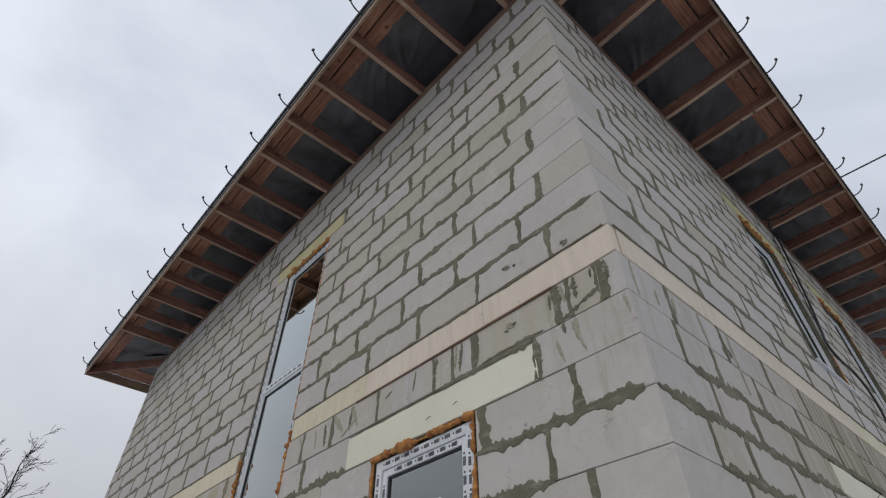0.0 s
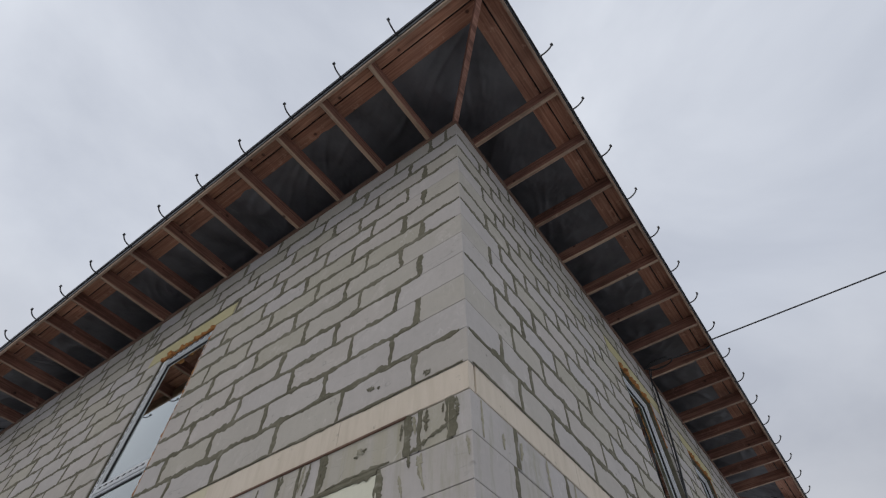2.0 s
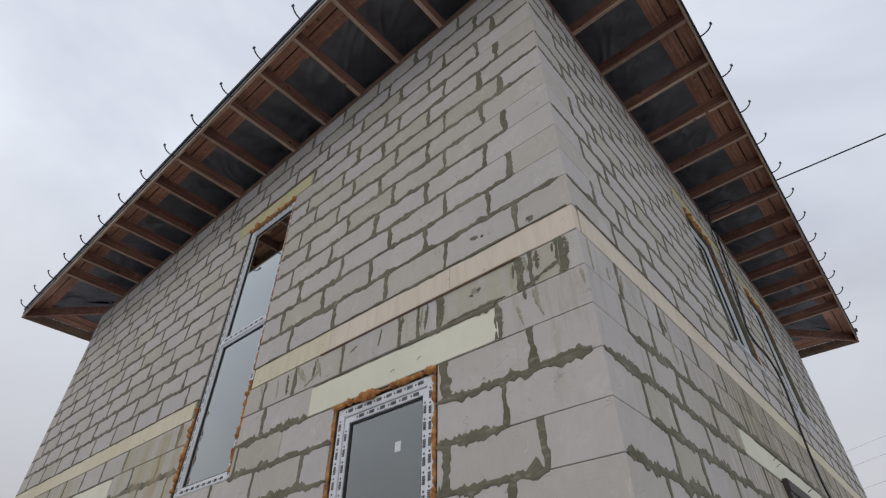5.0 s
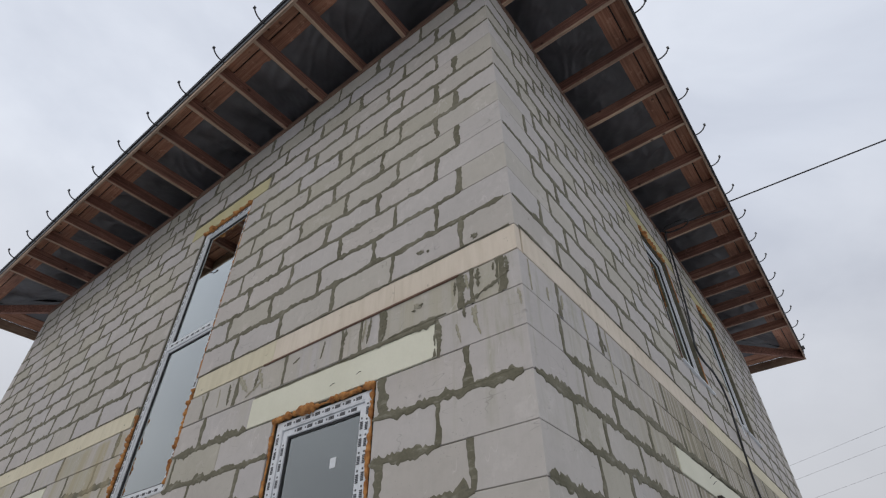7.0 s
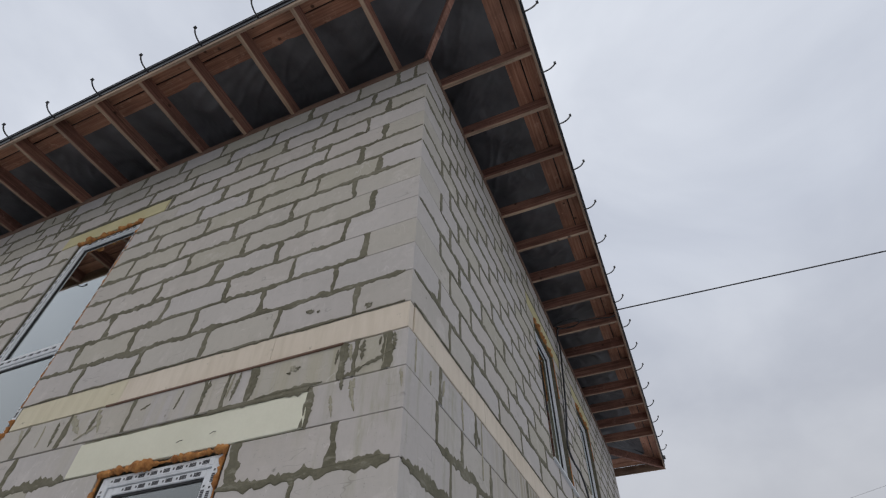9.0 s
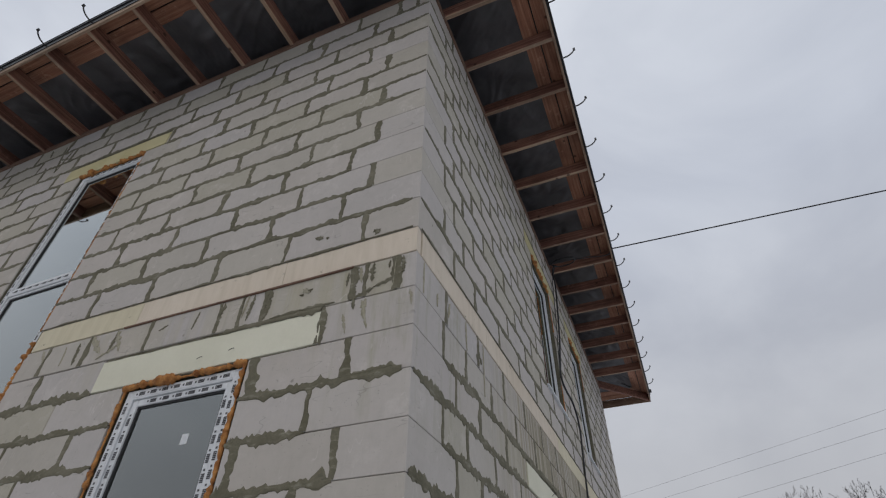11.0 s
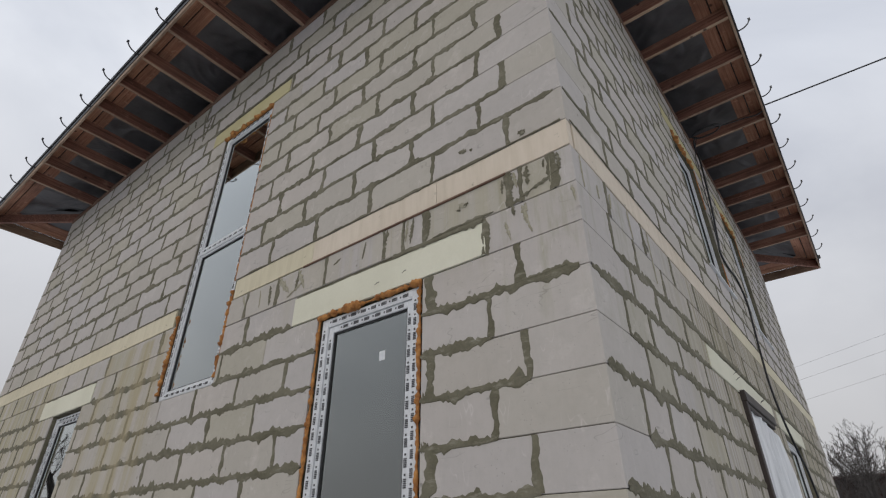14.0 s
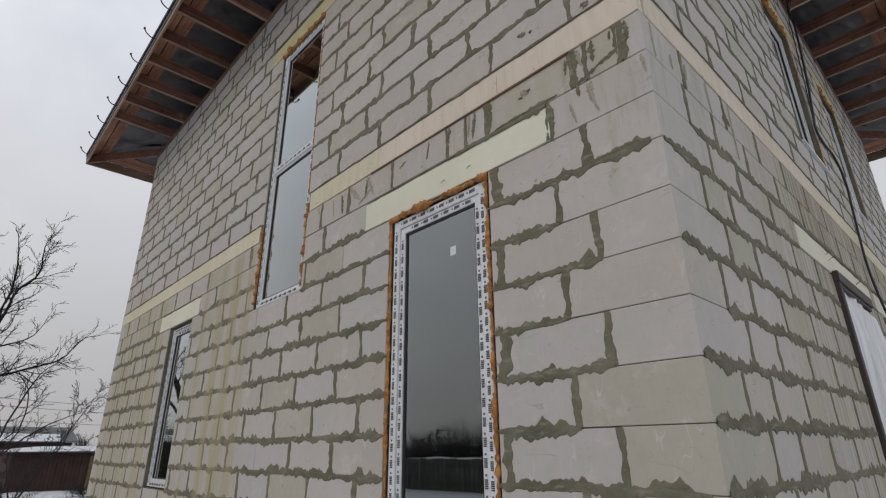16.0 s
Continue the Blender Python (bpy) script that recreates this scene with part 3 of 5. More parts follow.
# ---- mortar smeared along the joints ----
def mortar(side):
    bm = bmesh.new()
    seed = 3.7 if side == "w" else 9.2

    def ribbon(pts):
        """pts: (u_low, z_low, u_mid, z_mid, u_high, z_high) one after the other."""
        rows = []
        for k, (ua, za, um, zm, ub, zb) in enumerate(pts):
            rough = 0.0025 * nz(um * 19, zm * 19, seed)
            rows.append([bm.verts.new(at(side, ua, 0.001, za)), bm.verts.new(at(side, ua * 0.75 + um * 0.25, -0.004, za * 0.75 + zm * 0.25)), bm.verts.new(at(side, um, -0.006 + rough, zm)),
                         bm.verts.new(at(side, ub * 0.75 + um * 0.25, -0.004, zb * 0.75 + zm * 0.25)), bm.verts.new(at(side, ub, 0.001, zb))])
        for r0, r1 in zip(rows, rows[1:]):
            for k in range(4):
                bm.faces.new((r0[k], r0[k + 1], r1[k + 1], r1[k]))

    for i, (z0, z1) in enumerate(COURSES):
        if z0 < 0.6:
            continue
        low = z0 < 3.5
        amp = 0.045 if low else 0.032
        base = 0.015 if low else 0.013
        if abs(z0 - 3.635) > 0.01 and abs(z0 - 3.19) > 0.01:
            holes = holes_at(side, z0 - 0.05, z0 + 0.05, 0.0)
            c = CORNER[i][1 if side == "w" else 0]
            below = CORNER[i - 1][1 if side == "w" else 0]
            first = c - 0.015
            full = [2.69, 1.19, 3.895, 5.145, 6.145, 6.395, 6.645] if side == "w" else [2.69, 2.19, 1.69, 1.44, 1.19, 3.895, 4.645, 5.645, 6.395, 6.645]
            if any(abs(z0 - f) < 0.01 for f in full):
                first = 0.05 if side == "w" else 0.02
            if z0 > 5.3 and abs(z0 - 5.895) > 0.01:
                first = 0.006
            for a, b in minus(first, SIDE - 0.02, holes):
                n = max(3, int((b - a) / (0.016 if a < 3 else 0.028)))
                pts = []
                for k in range(n + 1):
                    u = a + (b - a) * k / n
                    e = min(1.0, (b - a) * min(k, n - k) / n / 0.10 + 0.3)
                    up = base + amp * max(0.0, 0.28 + nz(u * 7.5, i * 3.3, seed) + 0.7 * nz(u * 26, i * 5.1, seed + 4) + 0.5 * nz(u * 63, i, seed))
                    dn = base + amp * max(0.0, 0.24 + 0.9 * nz(u * 6.5, i * 2.9, seed + 8) + 0.5 * nz(u * 21, i * 4.7, seed + 2) + 0.4 * nz(u * 57, i, seed + 5))
                    wob = 0.006 * nz(u * 2.2, i * 1.7, seed + 1)
                    pts.append((u, z0 + wob - dn * e, u, z0 + wob + 0.3 * (up - dn), u, z0 + wob + up * e))
                ribbon(pts)
        if abs(z0 - 3.635) < 0.01:
            for a, b in minus(0.03, SIDE - 0.03, [(3.3, 4.32)] if side == "w" else []):
                n = int((b - a) / 0.02)
                pts = []
                for k in range(n + 1):
                    u = a + (b - a) * k / n
                    up = 0.006 + 0.018 * max(0.0, 0.3 + nz(u * 6, 2.2, seed) + 0.5 * nz(u * 30, 1.2, seed))
                    dn = 0.003 + 0.020 * max(0.0, -0.05 + nz(u * 5, 7.7, seed) + 0.6 * nz(u * 28, 3.3, seed))
                    pts.append((u, z0 - dn, u, z0, u, z0 + up))
                first_v = len(bm.verts)
                ribbon(pts)
                bm.verts.ensure_lookup_table()
                for v in bm.verts[first_v:]:
                    if side == "w":
                        v.co.x -= 0.007
                    else:
                        v.co.y -= 0.007
        # head joints
        holes = holes_at(side, z0, z1, -0.02)
        for j in first_joints(side, i):
            if j > SIDE - 0.1 or any(h0 < j < h1 for h0, h1 in holes):
                continue
            k0 = nz(j * 31, i * 7.7, seed)
            if k0 > 0.5 and j > 2.6:
                continue
            wide = (0.013 + 0.018 * abs(nz(j * 13, i * 5, seed + 3))) * (1.5 if low else 1.6) * (1.7 if low and side == "w" and abs(j - 1.0) < 0.02 else 1.0)
            lean = 0.018 * nz(j * 17, i * 9, seed + 6)
            n = 12
            pts = []
            for k in range(n + 1):
                f = k / n
                z = z0 + 0.004 + (z1 - z0 - 0.008) * f
                wl = wide * (0.8 + 0.9 * nz(j * 40, f * 3.1 + i, seed) + 0.5 * nz(j * 90, f * 9, seed + i))
                wr = wide * (0.8 + 0.9 * nz(j * 47, f * 2.7 + i, seed + 2) + 0.5 * nz(j * 70, f * 8, seed - i))
                um = j + lean * (f - 0.5)
                pts.append((um - max(0.005, wl), z, um, z, um + max(0.005, wr), z))
            ribbon(pts)
    return part("mortar_smears", bm, MORTAR, WALL[side], "grey-green mortar smeared over the joints", kind="stuff")


for s in "ws":
    mortar(s)

# mortar hanging ragged over the lintel board's upper edge
bm = bmesh.new()
rows = []
for k in range(60):
    u = 0.60 + 0.72 * k / 59
    dn = 0.012 + 0.03 * max(0.0, 0.2 + nz(u * 8, 3.0, 1.0) + 0.7 * nz(u * 31, 1.0, 2.0)) * (1 - k / 75)
    rows.append([bm.verts.new((-0.0085, u, 3.175 - dn)), bm.verts.new((-0.013, u, 3.172)), bm.verts.new((-0.001, u, 3.20 + 0.01 * nz(u * 20, 5.0, 1.0)))])
for r0, r1 in zip(rows, rows[1:]):
    for k in range(2):
        bm.faces.new((r0[k], r0[k + 1], r1[k + 1], r1[k]))
part("mortar_edge", bm, MORTAR, WALL["w"], "ragged mortar edge over the lintel board", kind="stuff")

# patches of mortar rubbed over the blocks under the floor band
bm = bmesh.new()


def daub(side, pts, widths, seed):
    """A trowel's stroke of mortar along a few points, torn at its sides."""
    n = 12 * (len(pts) - 1)
    rows = []
    for k in range(n + 1):
        f = k / n * (len(pts) - 1)
        i = min(int(f), len(pts) - 2)
        g = f - i
        (ua, za), (ub, zb) = pts[i], pts[i + 1]
        u, z = ua + (ub - ua) * g, za + (zb - za) * g
        l = math.hypot(ub - ua, zb - za)
        nu, nv = -(zb - za) / l, (ub - ua) / l
        w = widths[i] + (widths[i + 1] - widths[i]) * g
        end = min(1.0, 0.25 + 5 * min(k, n - k) / n)
        r0 = w * end * (0.9 + 1.1 * nz(k * 0.43, seed, 1.0) + 0.5 * nz(k * 1.3, seed, 5.0))
        r1 = w * end * (0.9 + 1.1 * nz(k * 0.39, seed, 9.0) + 0.5 * nz(k * 1.2, seed, 3.0))
        rows.append([bm.verts.new(at(side, u + nu * s * max(0.003, r), d, z + nv * s * max(0.003, r))) for s, r, d in ((-1, r0, -0.0015), (0, 0.01, -0.007), (1, r1, -0.0015))])
    for q0, q1 in zip(rows, rows[1:]):
        for k in range(2):
            bm.faces.new((q0[k], q0[k + 1], q1[k + 1], q1[k]))


STROKES = [((0.085, 3.425), (0.08, 3.31), 0.014), ((0.07, 3.31), (0.27, 3.245), 0.013), ((0.28, 3.425), (0.285, 3.29), 0.016), ((0.27, 3.24), (0.40, 3.20), 0.018),
           ((0.395, 3.43), (0.40, 3.27), 0.027), ((0.40, 3.28), (0.385, 3.12), 0.020), ((0.45, 3.40), (0.455, 3.30), 0.010), ((0.17, 3.415), (0.175, 3.36), 0.008),
           ((0.70, 3.35), (0.74, 3.335), 0.012), ((0.76, 3.315), (0.79, 3.325), 0.008), ((1.02, 3.43), (1.03, 3.21), 0.024), ((1.15, 3.42), (1.175, 3.23), 0.014),
           ((1.39, 3.42), (1.42, 3.21), 0.017), ((1.60, 3.40), (1.625, 3.27), 0.010), ((0.52, 3.205), (0.98, 3.20), 0.016), ((0.59, 3.18), (0.575, 2.93), 0.026),
           ((0.10, 2.715), (0.42, 2.705), 0.022), ((1.00, 2.46), (1.05, 2.43), 0.03), ((1.0, 1.96), (1.06, 1.94), 0.028), ((1.0, 2.21), (1.06, 2.195), 0.026),
           ((0.70, 3.765), (0.765, 3.785), 0.019), ((0.655, 3.75), (0.675, 3.757), 0.013), ((0.27, 3.67), (0.31, 3.71), 0.022), ((5.12, 6.80), (4.98, 6.24), 0.024), ((4.90, 6.66), (4.97, 6.27), 0.022), ((5.27, 6.46), (5.22, 6.30), 0.02), ((5.06, 6.52), (4.86, 6.46), 0.018), ((5.22, 6.66), (5.05, 6.62), 0.016), ((5.42, 6.86), (5.36, 6.70), 0.02), ((2.35, 3.42), (2.37, 3.25), 0.016), ((2.72, 3.40), (2.70, 3.22), 0.02), ((1.86, 3.36), (1.93, 3.33), 0.010)]
for k, (a, c, w) in enumerate(STROKES):
    mid = ((a[0] + c[0]) / 2 + 0.006 * nz(k * 1.9, 2.0, 1.0), (a[1] + c[1]) / 2 + 0.006 * nz(k * 2.3, 4.0, 1.0))
    daub("w", [a, mid, c], [w * 0.8, w, w * 0.7], k * 3.7)
part("mortar_patches", bm, MORTAR, WALL["w"], "daubs of mortar rubbed over cut blocks", kind="stuff")


# paler slurry that ran over the blocks and dried
SLURRY = simple("dried_slurry", (0.31, 0.288, 0.20), (0.41, 0.385, 0.31), 16.0, 0.95, bump_s=0.15, fine=60)
RUNS = {"w": [((0.37, 3.42), (0.355, 3.30), 0.014), ((0.335, 3.17), (0.285, 2.975), 0.016), ((0.31, 3.175), (0.325, 3.08), 0.020), ((0.45, 3.10), (0.42, 2.97), 0.010), ((0.77, 3.365), (0.72, 3.325), 0.020), ((0.03, 3.17), (0.018, 3.06), 0.010),
              ((0.13, 3.42), (0.14, 3.22), 0.009), ((2.60, 3.43), (2.45, 3.26), 0.030), ((2.36, 3.43), (2.26, 3.24), 0.028), ((2.30, 3.30), (2.46, 3.22), 0.018), ((3.12, 3.42), (3.06, 3.31), 0.020), ((1.20, 3.43), (1.215, 3.26), 0.012), ((2.86, 3.40), (2.84, 3.24), 0.012)],
        "s": [((0.307, 3.33), (0.306, 3.235), 0.018), ((0.508, 3.38), (0.483, 3.26), 0.020), ((0.10, 3.42), (0.105, 3.20), 0.012), ((0.80, 3.42), (0.81, 3.20), 0.016), ((1.16, 3.43), (1.15, 3.02), 0.014)]}
for side, strokes in RUNS.items():
    bm = bmesh.new()
    for k, (a, c, w) in enumerate(strokes):
        mid = ((a[0] + c[0]) / 2 + 0.008 * nz(k * 1.3, 6.0, 1.0), (a[1] + c[1]) / 2)
        daub(side, [a, mid, c], [w * 0.8, w * 0.9, w * 0.35], 40 + k * 2.9)
    part("slurry_runs", bm, SLURRY, WALL[side], "olive slurry dried on the blocks", kind="stuff")


# ---- insulation band and panels ----
def panel(side, u0, u1, z0, z1, mat, name, label, proud=0.004, parent=None):
    """A foam board with slightly torn edges."""
    bm = bmesh.new()
    n = max(4, int((u1 - u0) / 0.05))
    rows = []
    for k in range(n + 1):
        u = u0 + (u1 - u0) * k / n
        a = z0 + 0.004 * nz(u * 6, z0, 2.2)
        b = z1 + 0.007 * nz(u * 5, z1, 7.2) + 0.004 * nz(u * 18, z1, 3.2)
        rows.append([bm.verts.new(at(side, u, d, z)) for d, z in ((0.05, a), (-proud + 0.003, a), (-proud, a + 0.003), (-proud, b - 0.004), (-proud + 0.003, b), (0.05, b))])
    for r0, r1 in zip(rows, rows[1:]):
        for k in range(6):
            bm.faces.new((r0[k], r0[(k + 1) % 6], r1[(k + 1) % 6], r1[k]))
    bm.faces.new(rows[0])
    bm.faces.new(rows[-1])
    return part(name, bm, mat, parent or WALL[side], label)


for side in "ws":
    stops = [0.0 if side == "w" else -0.0, 0.95, 2.2, 3.28, 4.34, 5.6, 6.8, 8.0, 9.2, SIDE] if side == "w" else [0.06, 1.25, 2.45, 3.65, 4.85, 6.05, 7.25, 8.45, SIDE]
    for a, b in zip(stops, stops[1:]):
        if side == "w" and 3.2 < a < 4.0:
            continue
        panel(side, a + 0.0015, b - 0.0015, 3.443, 3.632, BAND if a < 1.5 or side == "s" and a < 3.5 else BAND_Y, "insulation_board", "cream insulation board along the floor edge", 0.004 + 0.001 * (a % 0.7))
for side, mats in (("w", (PANEL, YELLOW, PANEL)), ("s", (YELLOW, YELLOW, PANEL, PANEL))):
    for (u0, u1, z0, z1), m in zip(LINTEL[side], mats):
        panel(side, u0, u1, z0, z1, m, "lintel_board", "pale yellow insulation board over an opening", 0.005)


# ---- foam and windows ----
def foam(side, u0, u1, z0, z1, edges, parent, size=0.02):
    """A bead of set foam, swollen unevenly, along some edges of an opening."""
    runs = {"t": [(u0, z1), (u1, z1)], "l": [(u0, z0), (u0, z1)], "r": [(u1, z0), (u1, z1)], "b": [(u0, z0), (u1, z0)]}
    for e in edges:
        (ua, za), (ub, zb) = runs[e]
        length = math.hypot(ub - ua, zb - za)
        n = int(length / 0.012)
        bm = bmesh.new()
        pts, radii = [], []
        for k in range(n + 1):
            f = k / n
            u, z = ua + (ub - ua) * f, za + (zb - za) * f
            q = 11 * f * length
            r = size * (0.80 + 0.8 * nz(q, u0 * 9 + ord(e), 1.1) + 0.8 * nz(q * 3, u0, ord(e) * 1.0) + 0.55 * nz(q * 7, z0, 4.4))
            radii.append(max(0.006, r))
            o = 0.008 * nz(q * 0.6, u1, 8.8)
            pts.append(at(side, u + (0 if e in "tb" else o), 0.012 - 0.4 * max(0.006, r), z + (o if e in "tb" else 0)))
        tube(bm, pts, radii, 7)
        ob = part("foam_bead", bm, FOAM, parent, "orange-brown expanding foam")
        for p in ob.data.polygons:
            p.use_smooth = True


def prints(bm, side, u, d, z0, z1, flat=False, u0=0.0, step=0.094, seed=0):
    """Dark bars printed along a strip of tape, a short mark between each two."""
    k, p = 0, (u0 if flat else z0) + 0.02
    end = z1
    while p + 0.09 < end:
        for off, ln, wd in ((0.0, 0.0072, 0.0112), (0.0100, 0.0068, 0.0112), (0.0195, 0.0075, 0.0112), (0.0298, 0.0070, 0.0112), (0.0395, 0.0072, 0.0112), (0.0600, 0.0110, 0.0060)):
            a, b = p + off, p + off + ln
            if flat:
                wbox(bm, side, a, b, d - 0.0012, d, u - wd, u + wd)
            else:
                wbox(bm, side, u - wd, u + wd, d - 0.0012, d, a, b)
        k += 1
        p += step


def window(name, label, side, u0, u1, z0, z1, mullions=(), tape=True, face=0.018, fw=0.062, sw=0.045):
    """A plastic window: an outer frame, a sash in each light, gaskets, panes, and printed tape."""
    w = empty(name, at(side, (u0 + u1) / 2, 0.05, z0), label=label, category="window", kind="structure")
    inv = Matrix.Translation(w.location).inverted()

    def put(nm, bm, mat, lab="", under_part=None):
        bm.transform(inv)
        return part(nm, bm, mat, under_part or w, lab)

    levels = [z0] + list(mullions) + [z1]
    for a, b, c, d in ((u0, u0 + fw, z0, z1), (u1 - fw, u1, z0, z1)):
        bm = bmesh.new()
        wbox(bm, side, a, b, face, face + 0.07, c, d, 0.003)
        put("jamb", bm, PVC)
    for k, z in enumerate(levels):
        a = z if k == 0 else z - fw if k == len(levels) - 1 else z - 0.035
        bm = bmesh.new()
        wbox(bm, side, u0 + fw, u1 - fw, face + 0.001, face + 0.069, a, a + (fw if k in (0, len(levels) - 1) else 0.07), 0.003)
        put("head" if k == len(levels) - 1 else "sill_frame" if k == 0 else "mullion", bm, PVC)
    for k, (za, zb) in enumerate(zip(levels, levels[1:])):
        za2 = za + (fw if k == 0 else 0.035)
        zb2 = zb - (fw if k == len(levels) - 2 else 0.035)
        ua, ub = u0 + fw, u1 - fw
        bm = bmesh.new()
        for q in ((ua + 0.002, ua + sw, za2 + 0.002, zb2 - 0.002), (ub - sw, ub - 0.002, za2 + 0.002, zb2 - 0.002)):
            wbox(bm, side, q[0], q[1], face + 0.012, face + 0.06, q[2], q[3], 0.003)
        for q in ((za2 + 0.002, za2 + sw), (zb2 - sw, zb2 - 0.002)):
            wbox(bm, side, ua + sw, ub - sw, face + 0.0125, face + 0.0595, q[0], q[1], 0.003)
        sash = put("sash", bm, PVC)
        bm = bmesh.new()
        g = sw + 0.012
        for q in ((ua + sw, ua + g, za2 + sw, zb2 - sw), (ub - g, ub - sw, za2 + sw, zb2 - sw)):
            wbox(bm, side, q[0], q[1], face + 0.024, face + 0.05, q[2], q[3])
        for q in ((za2 + sw, za2 + g), (zb2 - g, zb2 - sw)):
            wbox(bm, side, ua + g, ub - g, face + 0.0242, face + 0.0498, q[0], q[1])
        put("gasket", bm, GASKET, "black rubber gasket", sash)
        bm = bmesh.new()
        wbox(bm, side, ua + g - 0.004, ub - g + 0.004, face + 0.034, face + 0.040, za2 + g - 0.004, zb2 - g + 0.004)
        ob = put("pane", bm, GLASS, "reflecting double-glazed pane", sash)
        ob.visible_shadow = False
    if tape:
        bm = bmesh.new()
        strips = [(u0 + 0.012, u0 + 0.05, z0 + 0.01, z1 - 0.01, 0), (u1 - 0.05, u1 - 0.012, z0 + 0.01, z1 - 0.01, 0)]
        for a, b, c, d, _ in strips:
            wbox(bm, side, a, b, face - 0.0012, face + 0.001, c, d)
        wbox(bm, side, u0 + 0.055, u1 - 0.055, face - 0.0012, face + 0.002, z1 - 0.05, z1 - 0.012)
        for z in mullions:
            wbox(bm, side, u0 + 0.055, u1 - 0.055, face - 0.0012, face + 0.002, z - 0.02, z + 0.022)
        wbox(bm, side, u0 + 0.055, u1 - 0.055, face - 0.0012, face + 0.002, z0 + 0.012, z0 + 0.05)
        strip = put("tape", bm, TAPE, "white protective tape")
        bm = bmesh.new()
        for u in (u0 + 0.031, u1 - 0.031):
            prints(bm, side, u, face - 0.0018, z0 + 0.02, z1 - 0.06)
        for u in (u0 + fw + 0.024, u1 - fw - 0.024) if sw > 0.03 else ():
            prints(bm, side, u, face + 0.0112, z0 + 0.10, z1 - 0.12, step=0.101)
        prints(bm, side, z1 - 0.031, face - 0.0018, 0, u1 - 0.06, True, u0 + 0.07)
        if sw > 0.03:
            prints(bm, side, z1 - fw - 0.024, face + 0.0117, 0, u1 - 0.12, True, u0 + 0.12, 0.101)
        for z in mullions:
            prints(bm, side, z, face - 0.0018, 0, u1 - 0.06, True, u0 + 0.08)
        prints(bm, side, z0 + 0.031, face - 0.0018, 0, u1 - 0.06, True, u0 + 0.08)
        put("tape_print", bm, PRINT, "black printed marks on the tape", strip)
    return w


win1 = window("window_1", "tall white plastic window with printed tape, set in foam", "w", 1.10, 2.00, 0.74, 2.905)
win2 = window("window_2", "very tall narrow white plastic stair window in two lights", "w", 3.345, 4.275, 2.70, 5.865, (4.26,), face=0.022, fw=0.055, sw=0.022)
win3 = window("window_3", "narrow white plastic window reflecting bare trees", "w", 6.135, 6.965, 0.955, 2.915, face=0.05, fw=0.05, sw=0.04)
win4 = window("window_4", "white plastic upper window set deep in the block wall", "s", 3.525, 4.525, 4.19, 6.12, face=0.058, fw=0.05, sw=0.03, tape=False)
win5 = window("window_5", "white plastic upper window with foam along its head", "s", 5.925, 6.875, 4.19, 6.12, face=0.058, fw=0.05, sw=0.03, tape=False)
win6 = window("window_6", "white plastic ground-floor window in the streaked wall", "s", 5.275, 6.525, 0.97, 2.68, (), face=0.055, fw=0.055, sw=0.035, tape=False)
foam("w", 1.085, 2.02, 0.72, 2.925, "lr", WALL["w"], 0.014)
foam("w", 1.07, 2.03, 0.72, 2.925, "t", WALL["w"], 0.026)
foam("w", 3.33, 4.29, 2.72, 5.87, "t", WALL["w"], 0.024)
foam("w", 3.33, 4.29, 2.75, 3.55, "lr", WALL["w"], 0.02)
foam("w", 3.335, 4.285, 3.65, 5.87, "l", WALL["w"], 0.009)
foam("s", 3.52, 4.53, 4.17, 6.125, "t", WALL["s"], 0.022)
foam("s", 3.52, 4.535, 4.17, 4.62, "r", WALL["s"], 0.006)
foam("s", 3.52, 4.535, 5.45, 6.10, "r", WALL["s"], 0.007)
foam("s", 5.92, 6.885, 5.55, 6.10, "r", WALL["s"], 0.006)
foam("s", 5.92, 6.88, 4.17, 6.125, "t", WALL["s"], 0.02)
# thin white sticker on the pane
bm = bmesh.new()
wbox(bm, "w", 1.40, 1.45, 0.0505, 0.0515, 2.51, 2.57)
part("pane_sticker", bm, TAPE, WALL["w"], "small white paper sticker on the glass")

# ---- roof ----
# the eaves' rectangle: overhangs of about a metre, carried by level lookouts
X0, Y0, X1, Y1 = -1.02, -1.045, 11.10, 11.20
RAF_W, RAF_H = 0.05, 0.172
Z_LOOK = 6.965
PITCH_UP = 0.24
EAVE = {"w": -X0, "s": -Y0, "n": Y1 - SIDE, "e": X1 - SIDE}
roof = empty("roof", (SIDE / 2, SIDE / 2, 6.9), label="hipped roof with open eaves of reddish-brown rafters", category="roof", kind="structure")
ROOF_INV = Matrix.Translation(roof.location).inverted()


def roof_part(name, bm, mat, label=""):
    bm.transform(ROOF_INV)
    return part(name, bm, mat, roof, label)


# which: w, s, n, e; u along the eave, o inwards from the eave's edge
def on(which, u, o, z):
    return {"w": (X0 + o, u, z), "s": (u, Y0 + o, z), "n": (u, Y1 - o, z), "e": (X1 - o, u, z)}[which]


def ends(which, o):
    """Where a line along the eave, o inwards from its edge, meets the hips."""
    return (Y0 + o, Y1 - o) if which in "we" else (X0 + o, X1 - o)


def deck(o):
    """Height of the roof boards' underside."""
    return Z_LOOK + RAF_H + 0.002 + PITCH_UP * o


